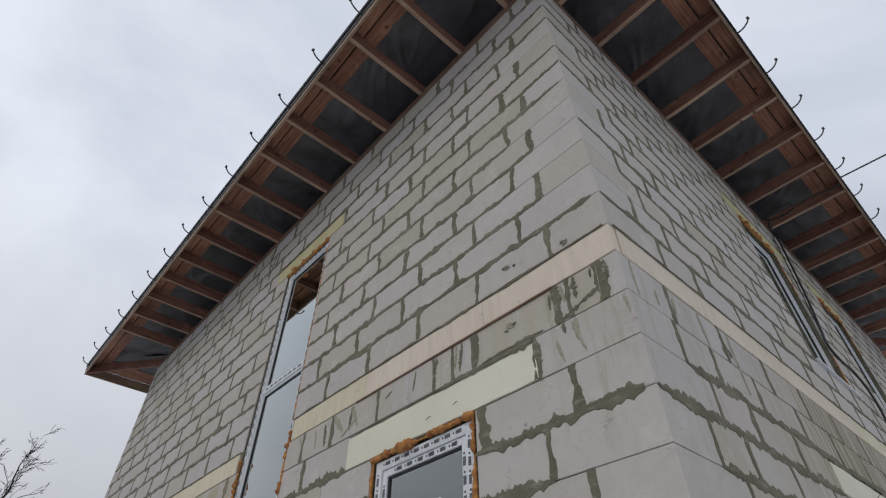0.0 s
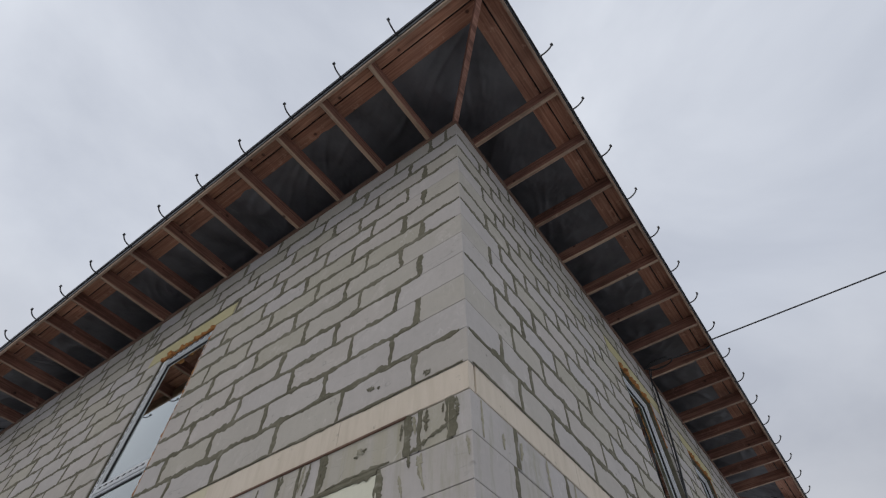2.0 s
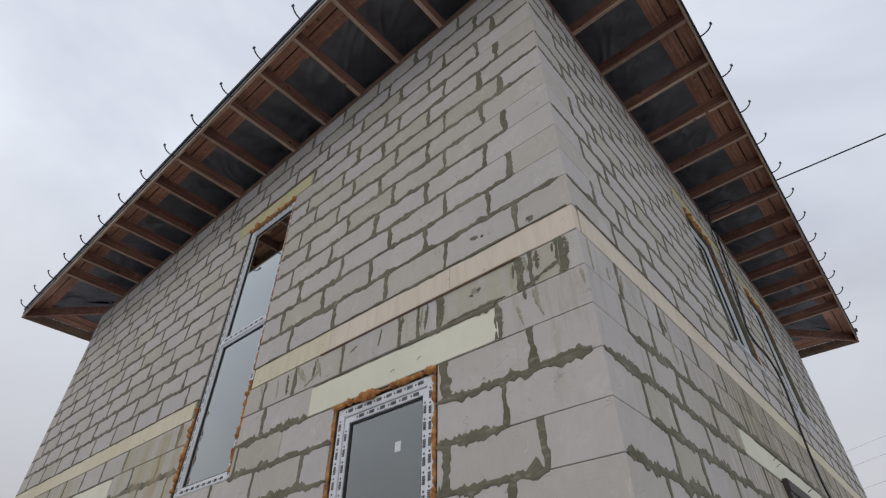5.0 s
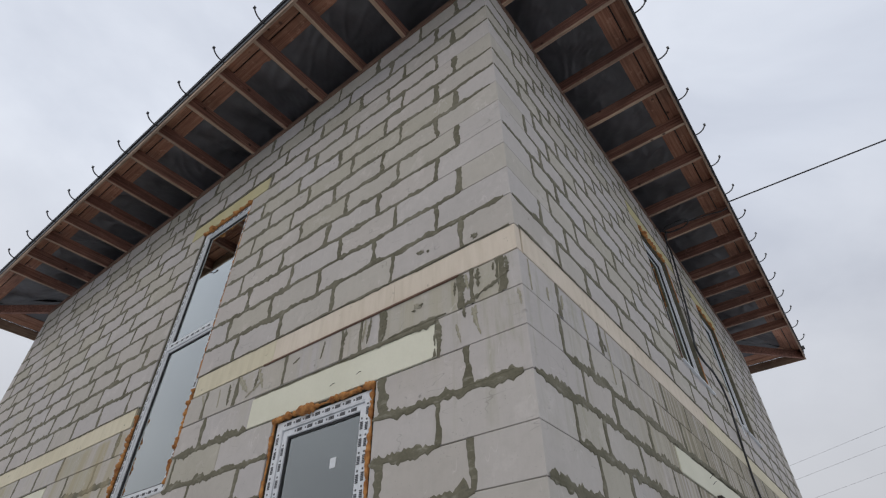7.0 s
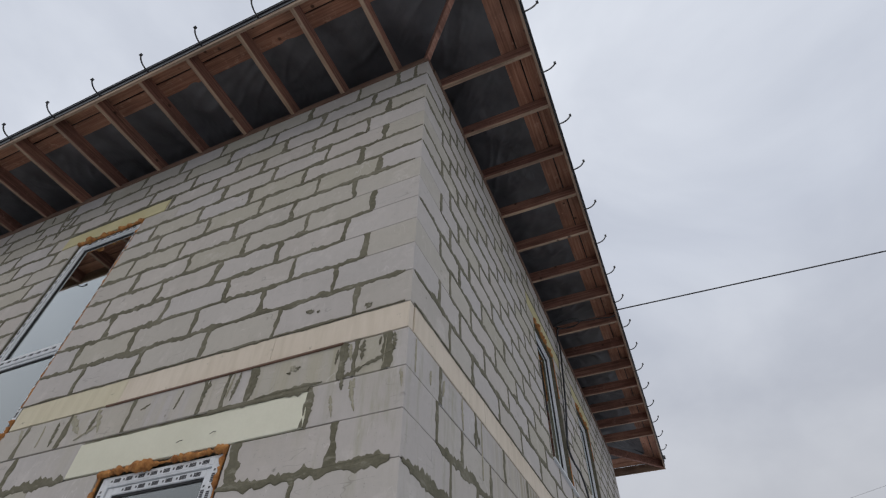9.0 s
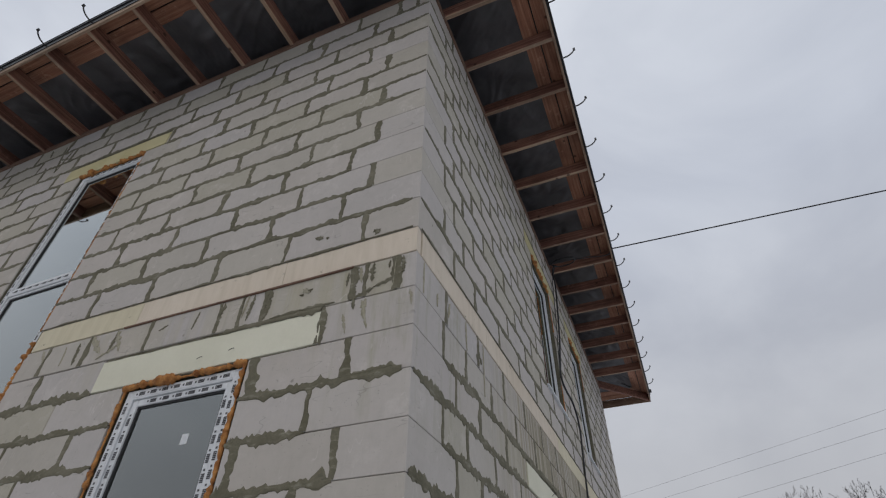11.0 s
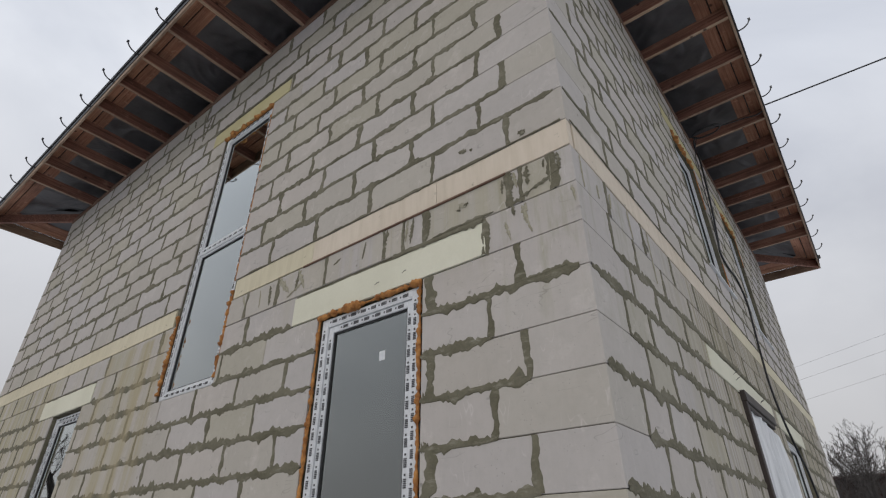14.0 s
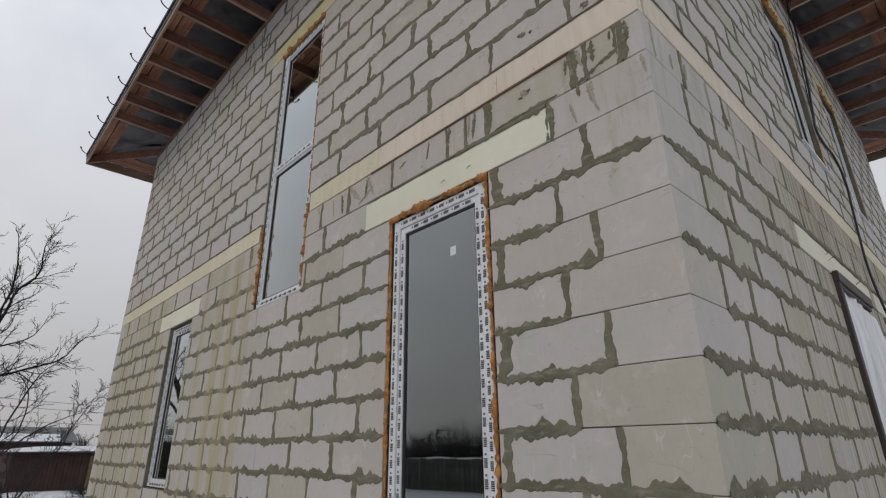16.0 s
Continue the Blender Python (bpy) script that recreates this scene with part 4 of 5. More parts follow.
def strip(bm, which, oa, ob, z_low, z_high, slack=0.0):
    """A mitred strip along the whole eave between two distances from its edge."""
    (a0, a1), (b0, b1) = ends(which, oa), ends(which, ob)
    pts = [(a0 + slack, oa), (a1 - slack, oa), (b1 - slack, ob), (b0 + slack, ob)]
    hexa(bm, [on(which, u, o, z_low(o)) for u, o in pts] + [on(which, u, o, z_high(o)) for u, o in pts])


for which in "wsne":
    wood = WOOD_X if which in "we" else WOOD_Y
    board = BOARD_Y if which in "we" else BOARD_X
    over = EAVE[which]
    step = 0.664 if which in "wn" else 0.688
    for k in range(14):
        u = 0.36 + step * k + (0.014 * nz(k * 3.3, ord(which), 2.0) if which in "wn" else -0.06 * math.sin(min(k, 7) * math.pi / 7))
        bm = bmesh.new()
        o0, o1 = 0.028, over + min(0.9, u + 0.2, SIDE - u + 0.2)
        skew = 0.008 * nz(k * 1.7, ord(which), 8.0)
        n = 9
        rings = []
        for q in range(n + 1):
            o = o0 + (o1 - o0) * q / n
            c = u + skew * (1 - q / n) + 0.0025 * nz(o * 3, u * 5, 1.0)
            w = RAF_W / 2 + 0.0012 * nz(o * 5, u * 3, 4.0)
            low = Z_LOOK + 0.003 * nz(o * 2.2, u * 4, 7.0)
            r = 0.004
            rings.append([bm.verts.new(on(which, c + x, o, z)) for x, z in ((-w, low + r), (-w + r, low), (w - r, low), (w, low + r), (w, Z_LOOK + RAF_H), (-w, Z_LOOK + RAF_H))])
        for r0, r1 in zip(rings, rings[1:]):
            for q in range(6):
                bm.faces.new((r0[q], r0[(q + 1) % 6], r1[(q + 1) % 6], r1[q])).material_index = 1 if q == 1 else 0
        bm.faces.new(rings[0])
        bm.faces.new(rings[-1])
        # lower face in tan: weathered edge, with the snow's upward light put into its colour
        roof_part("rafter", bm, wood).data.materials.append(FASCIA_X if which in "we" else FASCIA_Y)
    # boards on top of the rafters along the eave, mitred at the hips, with a gap between them
    for oa, ob in ((0.028, 0.163), (0.179, 0.345)):
        bm = bmesh.new()
        strip(bm, which, oa, ob, deck, lambda o: deck(o) + 0.024, 0.004)
        roof_part("sheathing_board", bm, board)
    # fascia, and the black metal drip edge in front of it
    bm = bmesh.new()
    strip(bm, which, 0.0, 0.026, lambda o: Z_LOOK - 0.012, lambda o: Z_LOOK + 0.165)
    roof_part("fascia_board", bm, FASCIA_Y if which in "we" else FASCIA_X)
    bm = bmesh.new()
    for zl, zh, out in ((0.075, 0.185, 0.010), (0.165, 0.185, 0.026)):
        strip(bm, which, -out, -0.003, lambda o: Z_LOOK + zl, lambda o: Z_LOOK + zh)
    roof_part("drip_edge", bm, METAL, "black metal drip edge")
    # wrinkled membrane over the rafters
    bm = bmesh.new()
    nu, nd = 520, 44
    grid = []
    for a in range(nu + 1):
        col = []
        for b in range(nd + 1):
            o = 0.20 + (over + 0.55) * b / nd
            lo, hi = ends(which, o)
            u = lo + 0.01 + (hi - lo - 0.02) * a / nu
            sag = 0.055 * (1 - math.cos(2 * math.pi * (u - 0.36) / step)) * 0.5 * min(1.0, 3.0 * b / nd)
            gate = max(0.0, min(1.0, 0.55 + 1.6 * nz(u * 1.1, o * 1.3, ord(which) + 7.0)))
            bend = 0.5 * nz(u * 0.8, o * 0.8, 4.0)
            f1 = nz(u * 0.9 + o * 1.1, o * 4.6 - u * (2.3 + bend), ord(which))
            f2 = nz(u * 1.3 - o * 0.7, o * 7.0 + u * (3.4 + bend), ord(which) + 3.0)
            wr = 0.022 * max(0.0, 1 - 4.5 * abs(f1)) * gate + 0.014 * max(0.0, 1 - 5.0 * abs(f2)) * (1.1 - gate) + 0.03 * nz(u * 1.7, o * 2.2, ord(which) + 5.0)
            z = deck(o) + 0.022 - sag - wr * min(1.0, 5.0 * b / nd)
            col.append(bm.verts.new(on(which, u, o, z)))
        grid.append(col)
    for a in range(nu):
        for b in range(nd):
            bm.faces.new((grid[a][b], grid[a + 1][b], grid[a + 1][b + 1], grid[a][b + 1]))
    ob = roof_part("membrane", bm, MEMBRANE, "sagging black roofing membrane")
    for p in ob.data.polygons:
        p.use_smooth = True
    # covering, up to the peak
    bm = bmesh.new()
    u0, u1 = ends(which, -0.03)
    peak = ((X0 + X1) / 2, (Y0 + Y1) / 2, deck(6.1) + 0.45)
    v = [on(which, u0, -0.03, Z_LOOK + 0.20), on(which, u1, -0.03, Z_LOOK + 0.20), peak]
    lowv = [bm.verts.new(p) for p in v]
    highv = [bm.verts.new((p[0], p[1], p[2] + 0.02)) for p in v]
    bm.faces.new(lowv)
    bm.faces.new(highv)
    for k in range(3):
        bm.faces.new((lowv[k], lowv[(k + 1) % 3], highv[(k + 1) % 3], highv[k]))
    roof_part("roof_covering", bm, ROOFING, "dark roof covering")
    # wall plate
    bm = bmesh.new()
    a, b = on(which, 0.0 if which in "we" else 0.15, over - 0.012, TOP + 0.001), on(which, SIDE if which in "we" else SIDE - 0.15, over + 0.138, Z_LOOK + 0.05)
    box(bm, tuple(min(p, q) for p, q in zip(a, b)), tuple(max(p, q) for p, q in zip(a, b)), 0.004)
    roof_part("wall_plate", bm, PLATE)
    # brackets that wait for the gutter
    step, first = (0.7305, -0.03) if which in "we" else (0.69, -0.03)
    for k in range(-1, 17):
        u = first + step * k + 0.014 * nz(k * 2.1, ord(which), 5.0)
        lo, hi = ends(which, 0.1)
        if not lo < u < hi:
            continue
        bm = bmesh.new()
        rr = 0.142 + 0.006 * nz(k * 1.3, ord(which), 1.0)
        tilt = 0.02 * nz(k * 2.9, ord(which), 3.0)
        pts = [on(which, u, 0.004, Z_LOOK + 0.14)]
        for q in range(12):
            a = math.radians(-108 + 92 * q / 11)
            pts.append(on(which, u + tilt * q / 11, -0.04 - rr * math.cos(a) * 0.95, Z_LOOK + 0.235 + rr * math.sin(a)))
        tube(bm, pts, [0.0115] * 3 + [0.009] * 10, 5)
        bmesh.ops.create_cube(bm, size=0.026, matrix=Matrix.Translation(pts[-1]))
        roof_part("gutter_bracket", bm, METAL, "black curved gutter bracket")

# black end caps on the drip edges
for x, y in ((X0 - 0.012, Y1 - 0.10), (X1 - 0.10, Y0 - 0.012)):
    bm = bmesh.new()
    box(bm, (x - 0.012, y - 0.06, Z_LOOK + 0.19), (x + 0.05, y + 0.05, Z_LOOK + 0.265), 0.008)
    roof_part("end_cap", bm, METAL, "black drip edge end cap")

# hip lookouts from the walls' corners to the eaves' corners
for cx, cy, ex, ey in ((0, 0, X0, Y0), (SIDE, 0, X1, Y0), (0, SIDE, X0, Y1), (SIDE, SIDE, X1, Y1)):
    run = Vector((ex - cx, ey - cy, 0))
    across = Vector((-run.y, run.x, 0)).normalized() * 0.027
    far_end, near_end = Vector((cx, cy, Z_LOOK)) + run * 0.972, Vector((cx, cy, Z_LOOK)) - run * 0.8
    bm = bmesh.new()
    hexa(bm, [p + across * s + Vector((0, 0, h)) for h in (0.0, RAF_H) for p, s in ((far_end, -1), (far_end, 1), (near_end, 1), (near_end, -1))])
    bmesh.ops.bevel(bm, geom=list(bm.edges), offset=0.004, segments=1, affect="EDGES")
    roof_part("hip_rafter", bm, WOOD_X)


# ---- the doorway in the south wall ----
door = empty("door_1", at("s", 3.75, 0.0, 0.19), label="doorway with a dark timber frame, hung with clear plastic sheet", category="doorway", kind="structure")
D_INV = Matrix.Translation(door.location).inverted()


def door_part(name, bm, mat, label=""):
    bm.transform(D_INV)
    return part(name, bm, mat, door, label)


bm = bmesh.new()
wbox(bm, "s", 3.06, 3.145, -0.035, 0.07, 0.0, 2.70, 0.006)
wbox(bm, "s", 3.146, 3.165, -0.012, 0.06, 0.0, 2.60, 0.003)
door_part("post", bm, DARK_WOOD)
bm = bmesh.new()
wbox(bm, "s", 3.05, 4.42, -0.045, 0.06, 2.62, 2.715, 0.006)
wbox(bm, "s", 3.15, 4.40, -0.028, -0.002, 2.585, 2.62, 0.003)
door_part("lintel_beam", bm, DARK_WOOD)
bm = bmesh.new()
nu, nzz = 60, 50
g = []
for a in range(nu + 1):
    col = []
    for b in range(nzz + 1):
        u = 3.155 + (1.33 + 0.35 * (b / nzz) ** 2 * 0.6) * a / nu
        z = 2.60 - 2.45 * b / nzz - 0.10 * (a / nu) ** 3
        fold = 0.03 * math.sin(u * 21 + 1.5 * nz(z * 1.3, u, 2.0)) * min(1, b / 8) + 0.03 * nz(u * 5, z * 1.1, 6.0)
        col.append(bm.verts.new(at("s", u, 0.005 + fold - 0.035 * a / nu, z)))
    g.append(col)
for a in range(nu):
    for b in range(nzz):
        bm.faces.new((g[a][b], g[a + 1][b], g[a + 1][b + 1], g[a][b + 1]))
ob = door_part("sheet", bm, SHEET, "creased translucent plastic sheet")
for p in ob.data.polygons:
    p.use_smooth = True

# sills under the upper south windows
for u0, u1 in ((3.46, 4.60), (5.86, 6.94)):
    bm = bmesh.new()
    wbox(bm, "s", u0, u1, -0.03, 0.07, 4.145, 4.165, 0.003)
    part("window_sill", bm, PVC, WALL["s"], "thin white plastic sill")
bm = bmesh.new()
wbox(bm, "s", 5.84, 5.875, -0.012, 0.0, 4.0, 4.62, 0.003)
part("cover_strip", bm, TAPE, WALL["s"], "short white plastic cover strip")
# brown board strip added to draw the shadow line under the floor band
bm = bmesh.new()
wbox(bm, "w", 0.42, 2.30, -0.012, 0.02, 3.428, 3.441, 0.002)
part("shadow_strip", bm, PLATE, WALL["w"], "thin brown board strip drawing the shadow line under the insulation")


# ---- cables ----
FAR_WIRE = simple("weathered_aluminium", (0.10, 0.10, 0.105), (0.16, 0.16, 0.165), 3.0, 0.6)

def cable(name, label, pts, r, group="", mat=CABLE):
    """A cable bent smoothly through its points."""
    cu = bpy.data.curves.new(name, "CURVE")
    cu.dimensions = "3D"
    cu.bevel_depth = r
    cu.bevel_resolution = 1
    cu.resolution_u = 6
    sp = cu.splines.new("BEZIER")
    sp.bezier_points.add(len(pts) - 1)
    for q, p in zip(sp.bezier_points, pts):
        q.co = p
        q.handle_left_type = q.handle_right_type = "AUTO"
    cu.materials.append(mat)
    ob = new(name, cu)
    return tagged(ob, label, "cable", group)


down = [(5.06, 6.93), (4.98, 6.60), (4.84, 6.15), (4.64, 5.4), (4.46, 4.88), (4.40, 4.68), (4.52, 4.56), (4.84, 4.50), (5.06, 4.27), (5.05, 3.9), (5.07, 3.55), (5.08, 3.21), (5.16, 2.87), (5.36, 2.55), (5.70, 2.26), (5.98, 1.7), (6.10, 1.0), (6.12, 0.3)]
cable("wall_cable", "black power cable sagging down the block wall", [(4.91, -0.10, 6.93)] + [(u, -0.045 - 0.02 * math.sin(k), z) for k, (u, z) in enumerate(down)], 0.013)
cable("thin_cable", "thin black cable beside a window on the block wall", [(4.93, -0.12, 6.94)] + [(u, -0.03, z) for u, z in ((5.02, 6.75), (4.90, 6.45), (4.74, 5.95), (4.58, 5.4), (4.42, 4.95), (4.36, 4.68))], 0.007)
loop = [(4.87 + 0.12 * math.cos(a) + 0.012 * math.sin(2.3 * a), -0.27 + 0.20 * math.sin(a + 0.2) + 0.012 * math.cos(1.7 * a), 6.925 + 0.02 * math.sin(a + 1)) for a in [k * 0.42 for k in range(31)]]
cable("cable_coil", "loose coil of black cable hung under the rafters", loop, 0.009)
S0, D0 = Vector((4.99, -1.09, 7.05)), Vector((0.44, -6.0, 0.16))
cable("overhead_wire", "black overhead supply wire led in to the eave", [tuple(S0 + D0 * f - Vector((0, 0, 0.004 * f * (3.2 - f)))) for f in (-0.005, 0.3, 0.7, 1.2, 1.8, 2.5, 3.2)], 0.0105)
cable("eave_cable", "black cable led in under the eave", [(4.99, -1.06, 7.05), (4.985, -1.0, 6.955), (4.95, -0.75, 6.945), (4.90, -0.5, 6.935), (4.87, -0.40, 6.93)], 0.009)
E0 = Vector((-2.09, -0.99, 1.47))
for h, sl, sr in ((7.5, 0.259, 0.322), (6.9, 0.238, 0.298), (6.0, 0.207, 0.267)):
    a = E0 + Vector((0.997, 0.077, 0)) * (h / sl) + Vector((0, 0, h))
    b = E0 + Vector((0.963, -0.271, 0)) * (h / sr) + Vector((0, 0, h))
    cable("power_line", "thin grey power line far off against the sky", [tuple(a + (a - b) * 2.5), tuple(a), tuple(b), tuple(b + (b - a) * 2.5)], 0.004, "power lines across the sky", FAR_WIRE)
for z in (5.6, 5.0, 3.9):
    cable("street_line", "thin power line behind the bare trees", [(-30, 44, z + 0.9), (-2, 54, z), (12, 60, z - 0.2), (40, 72, z)], 0.02, "power lines behind the garden", FAR_WIRE)


# ---- bare trees ----
def grow(rng, bm_big, bm_small, p, d, length, r, level, spread, lift, fine=0.004, depth=5):
    """One limb, bent a little, and the limbs that leave it."""
    n = 4 if level < 3 else 3
    pts, q, v = [tuple(p)], Vector(p), Vector(d).normalized()
    dirs = [v.copy()]
    for k in range(n):
        v = (v + Vector((rng.uniform(-1, 1), rng.uniform(-1, 1), rng.uniform(-0.6, 0.9) * lift)) * (0.17 if level < 2 else 0.30)).normalized()
        q = q + v * (length / n)
        pts.append(tuple(q))
        dirs.append(v.copy())
    end = max(r * 0.58, fine)
    radii = [r + (end - r) * k / n for k in range(n + 1)]
    tube(bm_big if level < 2 else bm_small, pts, radii, 7 if level < 2 else 4 if level < 3 else 3, cap=False)
    if level >= depth:
        return
    kids = (3, 4, 4, 4, 3, 2)[level]
    for k in range(kids):
        f = 0.35 + 0.65 * (k + rng.random() * 0.6) / kids
        i = min(n, max(1, int(f * n)))
        base = Vector(pts[i])
        turn = Vector((rng.uniform(-1, 1), rng.uniform(-1, 1), rng.uniform(-0.5, 0.8))).normalized()
        nd = (dirs[i] * (1 - spread) + turn * spread * 1.3 + Vector((0, 0, 0.12 * lift))).normalized()
        grow(rng, bm_big, bm_small, base, nd, length * rng.uniform(0.42, 0.80) * (1.0 if level < 3 else 0.8), max(fine, radii[i] * rng.uniform(0.5, 0.68)), level + 1, spread, lift, fine, depth)
    grow(rng, bm_big, bm_small, Vector(pts[-1]), dirs[-1], length * 0.74, end * 0.9, level + 1, spread, lift, fine, depth)


def tree(name, label, loc, height, seed, lean=(0, 0), spread=0.5, lift=1.0, bark=BARK, trunk_r=0.0, group="", fine=0.0038, depth=6):
    rng = random.Random(seed)
    t = empty(name, loc, label=label, category="tree", group=group)
    big, small = bmesh.new(), bmesh.new()
    r = trunk_r or height * 0.019
    grow(rng, big, small, (0, 0, -0.2), (lean[0], lean[1], 1), height * 0.36, r, 0, spread, lift, fine, depth)
    part("trunk", big, bark, t)
    part("crown", small, bark, t, "fine bare twigs")
    return t


def twig(rng, bm, p, d, length, r, level, fine, rise, angle):
    """A long twig that bends upwards, with shorter ones leaving it by turns."""
    n = 8 if level < 2 else 5 if level < 3 else 3
    v = Vector(d).normalized()
    q = Vector(p)
    pts, dirs = [tuple(q)], [v.copy()]
    for k in range(n):
        v = (v + Vector((rng.uniform(-1, 1), rng.uniform(-1, 1), rng.uniform(-1, 1))) * (0.26 if level < 2 else 0.20) + Vector((0, 0, rise))).normalized()
        q = q + v * (length / n)
        pts.append(tuple(q))
        dirs.append(v.copy())
    tube(bm, pts, [max(fine * 0.7, r + (fine - r) * k / n) for k in range(n + 1)], 4 if level < 2 else 3, cap=False)
    if level >= 3 or length < 0.12:
        return
    for k in range(1, n + 1):
        if rng.random() < 0.15:
            continue
        side = Vector((rng.uniform(-1, 1), rng.uniform(-1, 1), rng.uniform(-1, 1)))
        side = (side - dirs[k] * side.dot(dirs[k])).normalized()
        a = angle * rng.uniform(0.6, 1.3)
        nd = dirs[k] * math.cos(a) + side * math.sin(a)
        left = length * (1.05 - 0.75 * k / n)
        twig(rng, bm, pts[k], nd, left * rng.uniform(0.3, 0.62), max(fine, r * (0.62 - 0.3 * k / n)), level + 1, fine, rise, angle)


def limb_tree(name, label, loc, limbs, seed, trunk, fine, rise=0.03, angle=0.8, density=1.0, reach=0.5, bark=BARK, group="", category="tree", level=1, slim=0.6):
    """A tree of a few long bent limbs. limbs: radius at the base, then the points each one bends through."""
    rng = random.Random(seed)
    t = empty(name, loc, label=label, category=category, group=group)
    o = Vector(loc)
    big, small = bmesh.new(), bmesh.new()
    tube(big, [tuple(Vector(p) - o) for p in trunk[1:]], [trunk[0] * (1 - 0.12 * k) for k in range(len(trunk) - 1)], 8)
    for r, *pts in limbs:
        r *= slim
        v = [Vector(p) - o for p in pts]
        v = [v[0] * 2 - v[1]] + v + [v[-1] * 2 - v[-2]]
        line = []
        for k in range(1, len(v) - 2):
            for s in range(5):
                f = s / 5
                line.append(0.5 * (2 * v[k] + (v[k + 1] - v[k - 1]) * f + (2 * v[k - 1] - 5 * v[k] + 4 * v[k + 1] - v[k + 2]) * f * f + (3 * v[k] - v[k - 1] - 3 * v[k + 1] + v[k + 2]) * f ** 3))
        line.append(v[-2])
        line = [p + Vector((nz(k * 1.1, seed, 1.0), nz(k * 1.2, seed, 5.0), nz(k * 0.9, seed, 9.0))) * r * 0.7 for k, p in enumerate(line)]
        n = len(line) - 1
        rad = [max(fine, r * (1 - k / n) ** 0.8) for k in range(n + 1)]
        tube(big, [tuple(p) for p in line], rad, 6, cap=False)
        total = sum((a - c).length for a, c in zip(line, line[1:]))
        for k in range(n // 5, n + 1):
            if rng.random() > density:
                continue
            d = (line[min(k + 1, n)] - line[max(k - 1, 0)]).normalized()
            side = Vector((rng.uniform(-1, 1), rng.uniform(-1, 1), rng.uniform(-0.7, 1)))
            side = (side - d * side.dot(d)).normalized()
            a = angle * rng.uniform(0.7, 1.2)
            twig(rng, small, line[k], d * math.cos(a) + side * math.sin(a), total * reach * rng.uniform(0.35, 1.0) * (1.1 - 0.75 * k / n), max(fine * 1.3, rad[k] * 0.5), level, fine, rise, angle)
    part("trunk", big, bark, t)
    part("crown", small, bark, t, "fine bare twigs")
    return t


limb_tree("garden_tree", "old bare fruit tree with long crooked limbs", (-2.65, 13.5, -0.35), [
    (0.075, (-2.5, 13.5, 1.5), (-1.95, 13.5, 3.0), (-1.54, 13.5, 3.94), (-1.40, 13.5, 4.62), (-1.11, 13.5, 5.10), (-1.13, 13.4, 5.7), (-1.0, 13.4, 6.35)),
    (0.050, (-1.75, 13.5, 3.4), (-1.50, 13.4, 4.6), (-1.58, 13.3, 5.5), (-1.75, 13.2, 6.0)),
    (0.060, (-2.5, 13.5, 1.7), (-1.9, 13.6, 2.55), (-1.28, 13.6, 2.85), (-0.76, 13.6, 3.07), (-0.30, 13.5, 3.30), (0.03, 13.5, 3.78), (0.67, 13.5, 4.02)),
    (0.050, (-2.4, 13.5, 2.2), (-1.9, 13.4, 3.1), (-1.42, 13.4, 3.42), (-0.91, 13.4, 3.72), (-0.66, 13.4, 4.45)),
    (0.060, (-2.55, 13.5, 1.6), (-2.9, 13.5, 3.2), (-2.8, 13.6, 4.6), (-2.4, 13.7, 5.8), (-2.3, 13.7, 6.5)),
    (0.050, (-2.6, 13.5, 1.6), (-3.5, 13.8, 2.9), (-4.2, 14.1, 3.6), (-4.9, 14.2, 4.0)),
    (0.045, (-2.5, 13.5, 1.8), (-2.1, 14.2, 3.3), (-1.8, 14.8, 4.3), (-1.7, 15.0, 5.1))], 3, [0.13, (-2.65, 13.5, -0.4), (-2.6, 13.5, 0.6), (-2.5, 13.5, 1.75)], 0.0036, 0.03, 0.7, 0.9, 0.32)
limb_tree("garden_tree", "slender bare fruit tree leaning over the garden", (-1.35, 13.2, -0.35), [
    (0.040, (-1.25, 13.2, 0.5), (-1.02, 13.2, 1.7), (-0.76, 13.2, 2.6), (-0.55, 13.2, 3.02), (-0.2, 13.2, 3.2)),
    (0.030, (-1.2, 13.2, 0.9), (-0.75, 13.4, 1.75), (-0.72, 13.5, 2.5), (-0.95, 13.5, 2.85), (-1.3, 13.5, 2.9)),
    (0.028, (-1.15, 13.2, 1.1), (-0.5, 13.1, 1.75), (0.1, 13.0, 2.1), (0.45, 13.0, 2.15)),
    (0.028, (-1.25, 13.2, 0.7), (-1.5, 13.0, 1.9), (-1.3, 13.0, 2.6), (-1.1, 13.0, 3.3))], 8, [0.05, (-1.35, 13.2, -0.4), (-1.3, 13.2, 0.1), (-1.25, 13.2, 0.6)], 0.0042, 0.03, 0.8, 0.8, 0.36)
limb_tree("shrub", "leafless tangled shrub beside a snowy shed", (-0.55, 14.2, -0.35), [
    (0.028, (-0.5, 14.2, 0.2), (0.0, 14.2, 1.25), (0.5, 14.2, 2.3), (0.74, 14.2, 2.78)),
    (0.020, (-0.4, 14.2, 0.4), (0.2, 14.3, 1.5), (0.32, 14.3, 2.2), (0.28, 14.3, 2.75)),
    (0.020, (-0.5, 14.2, 0.1), (-0.3, 14.0, 0.9), (0.3, 13.9, 1.4), (0.85, 13.9, 1.75)),
    (0.018, (-0.55, 14.2, 0.0), (-0.7, 14.3, 0.9), (-0.5, 14.3, 1.5), (-0.3, 14.3, 1.8))], 15, [0.035, (-0.55, 14.2, -0.4), (-0.53, 14.2, -0.1), (-0.5, 14.2, 0.25)], 0.0042, 0.03, 0.75, 0.8, 0.30, category="shrub")
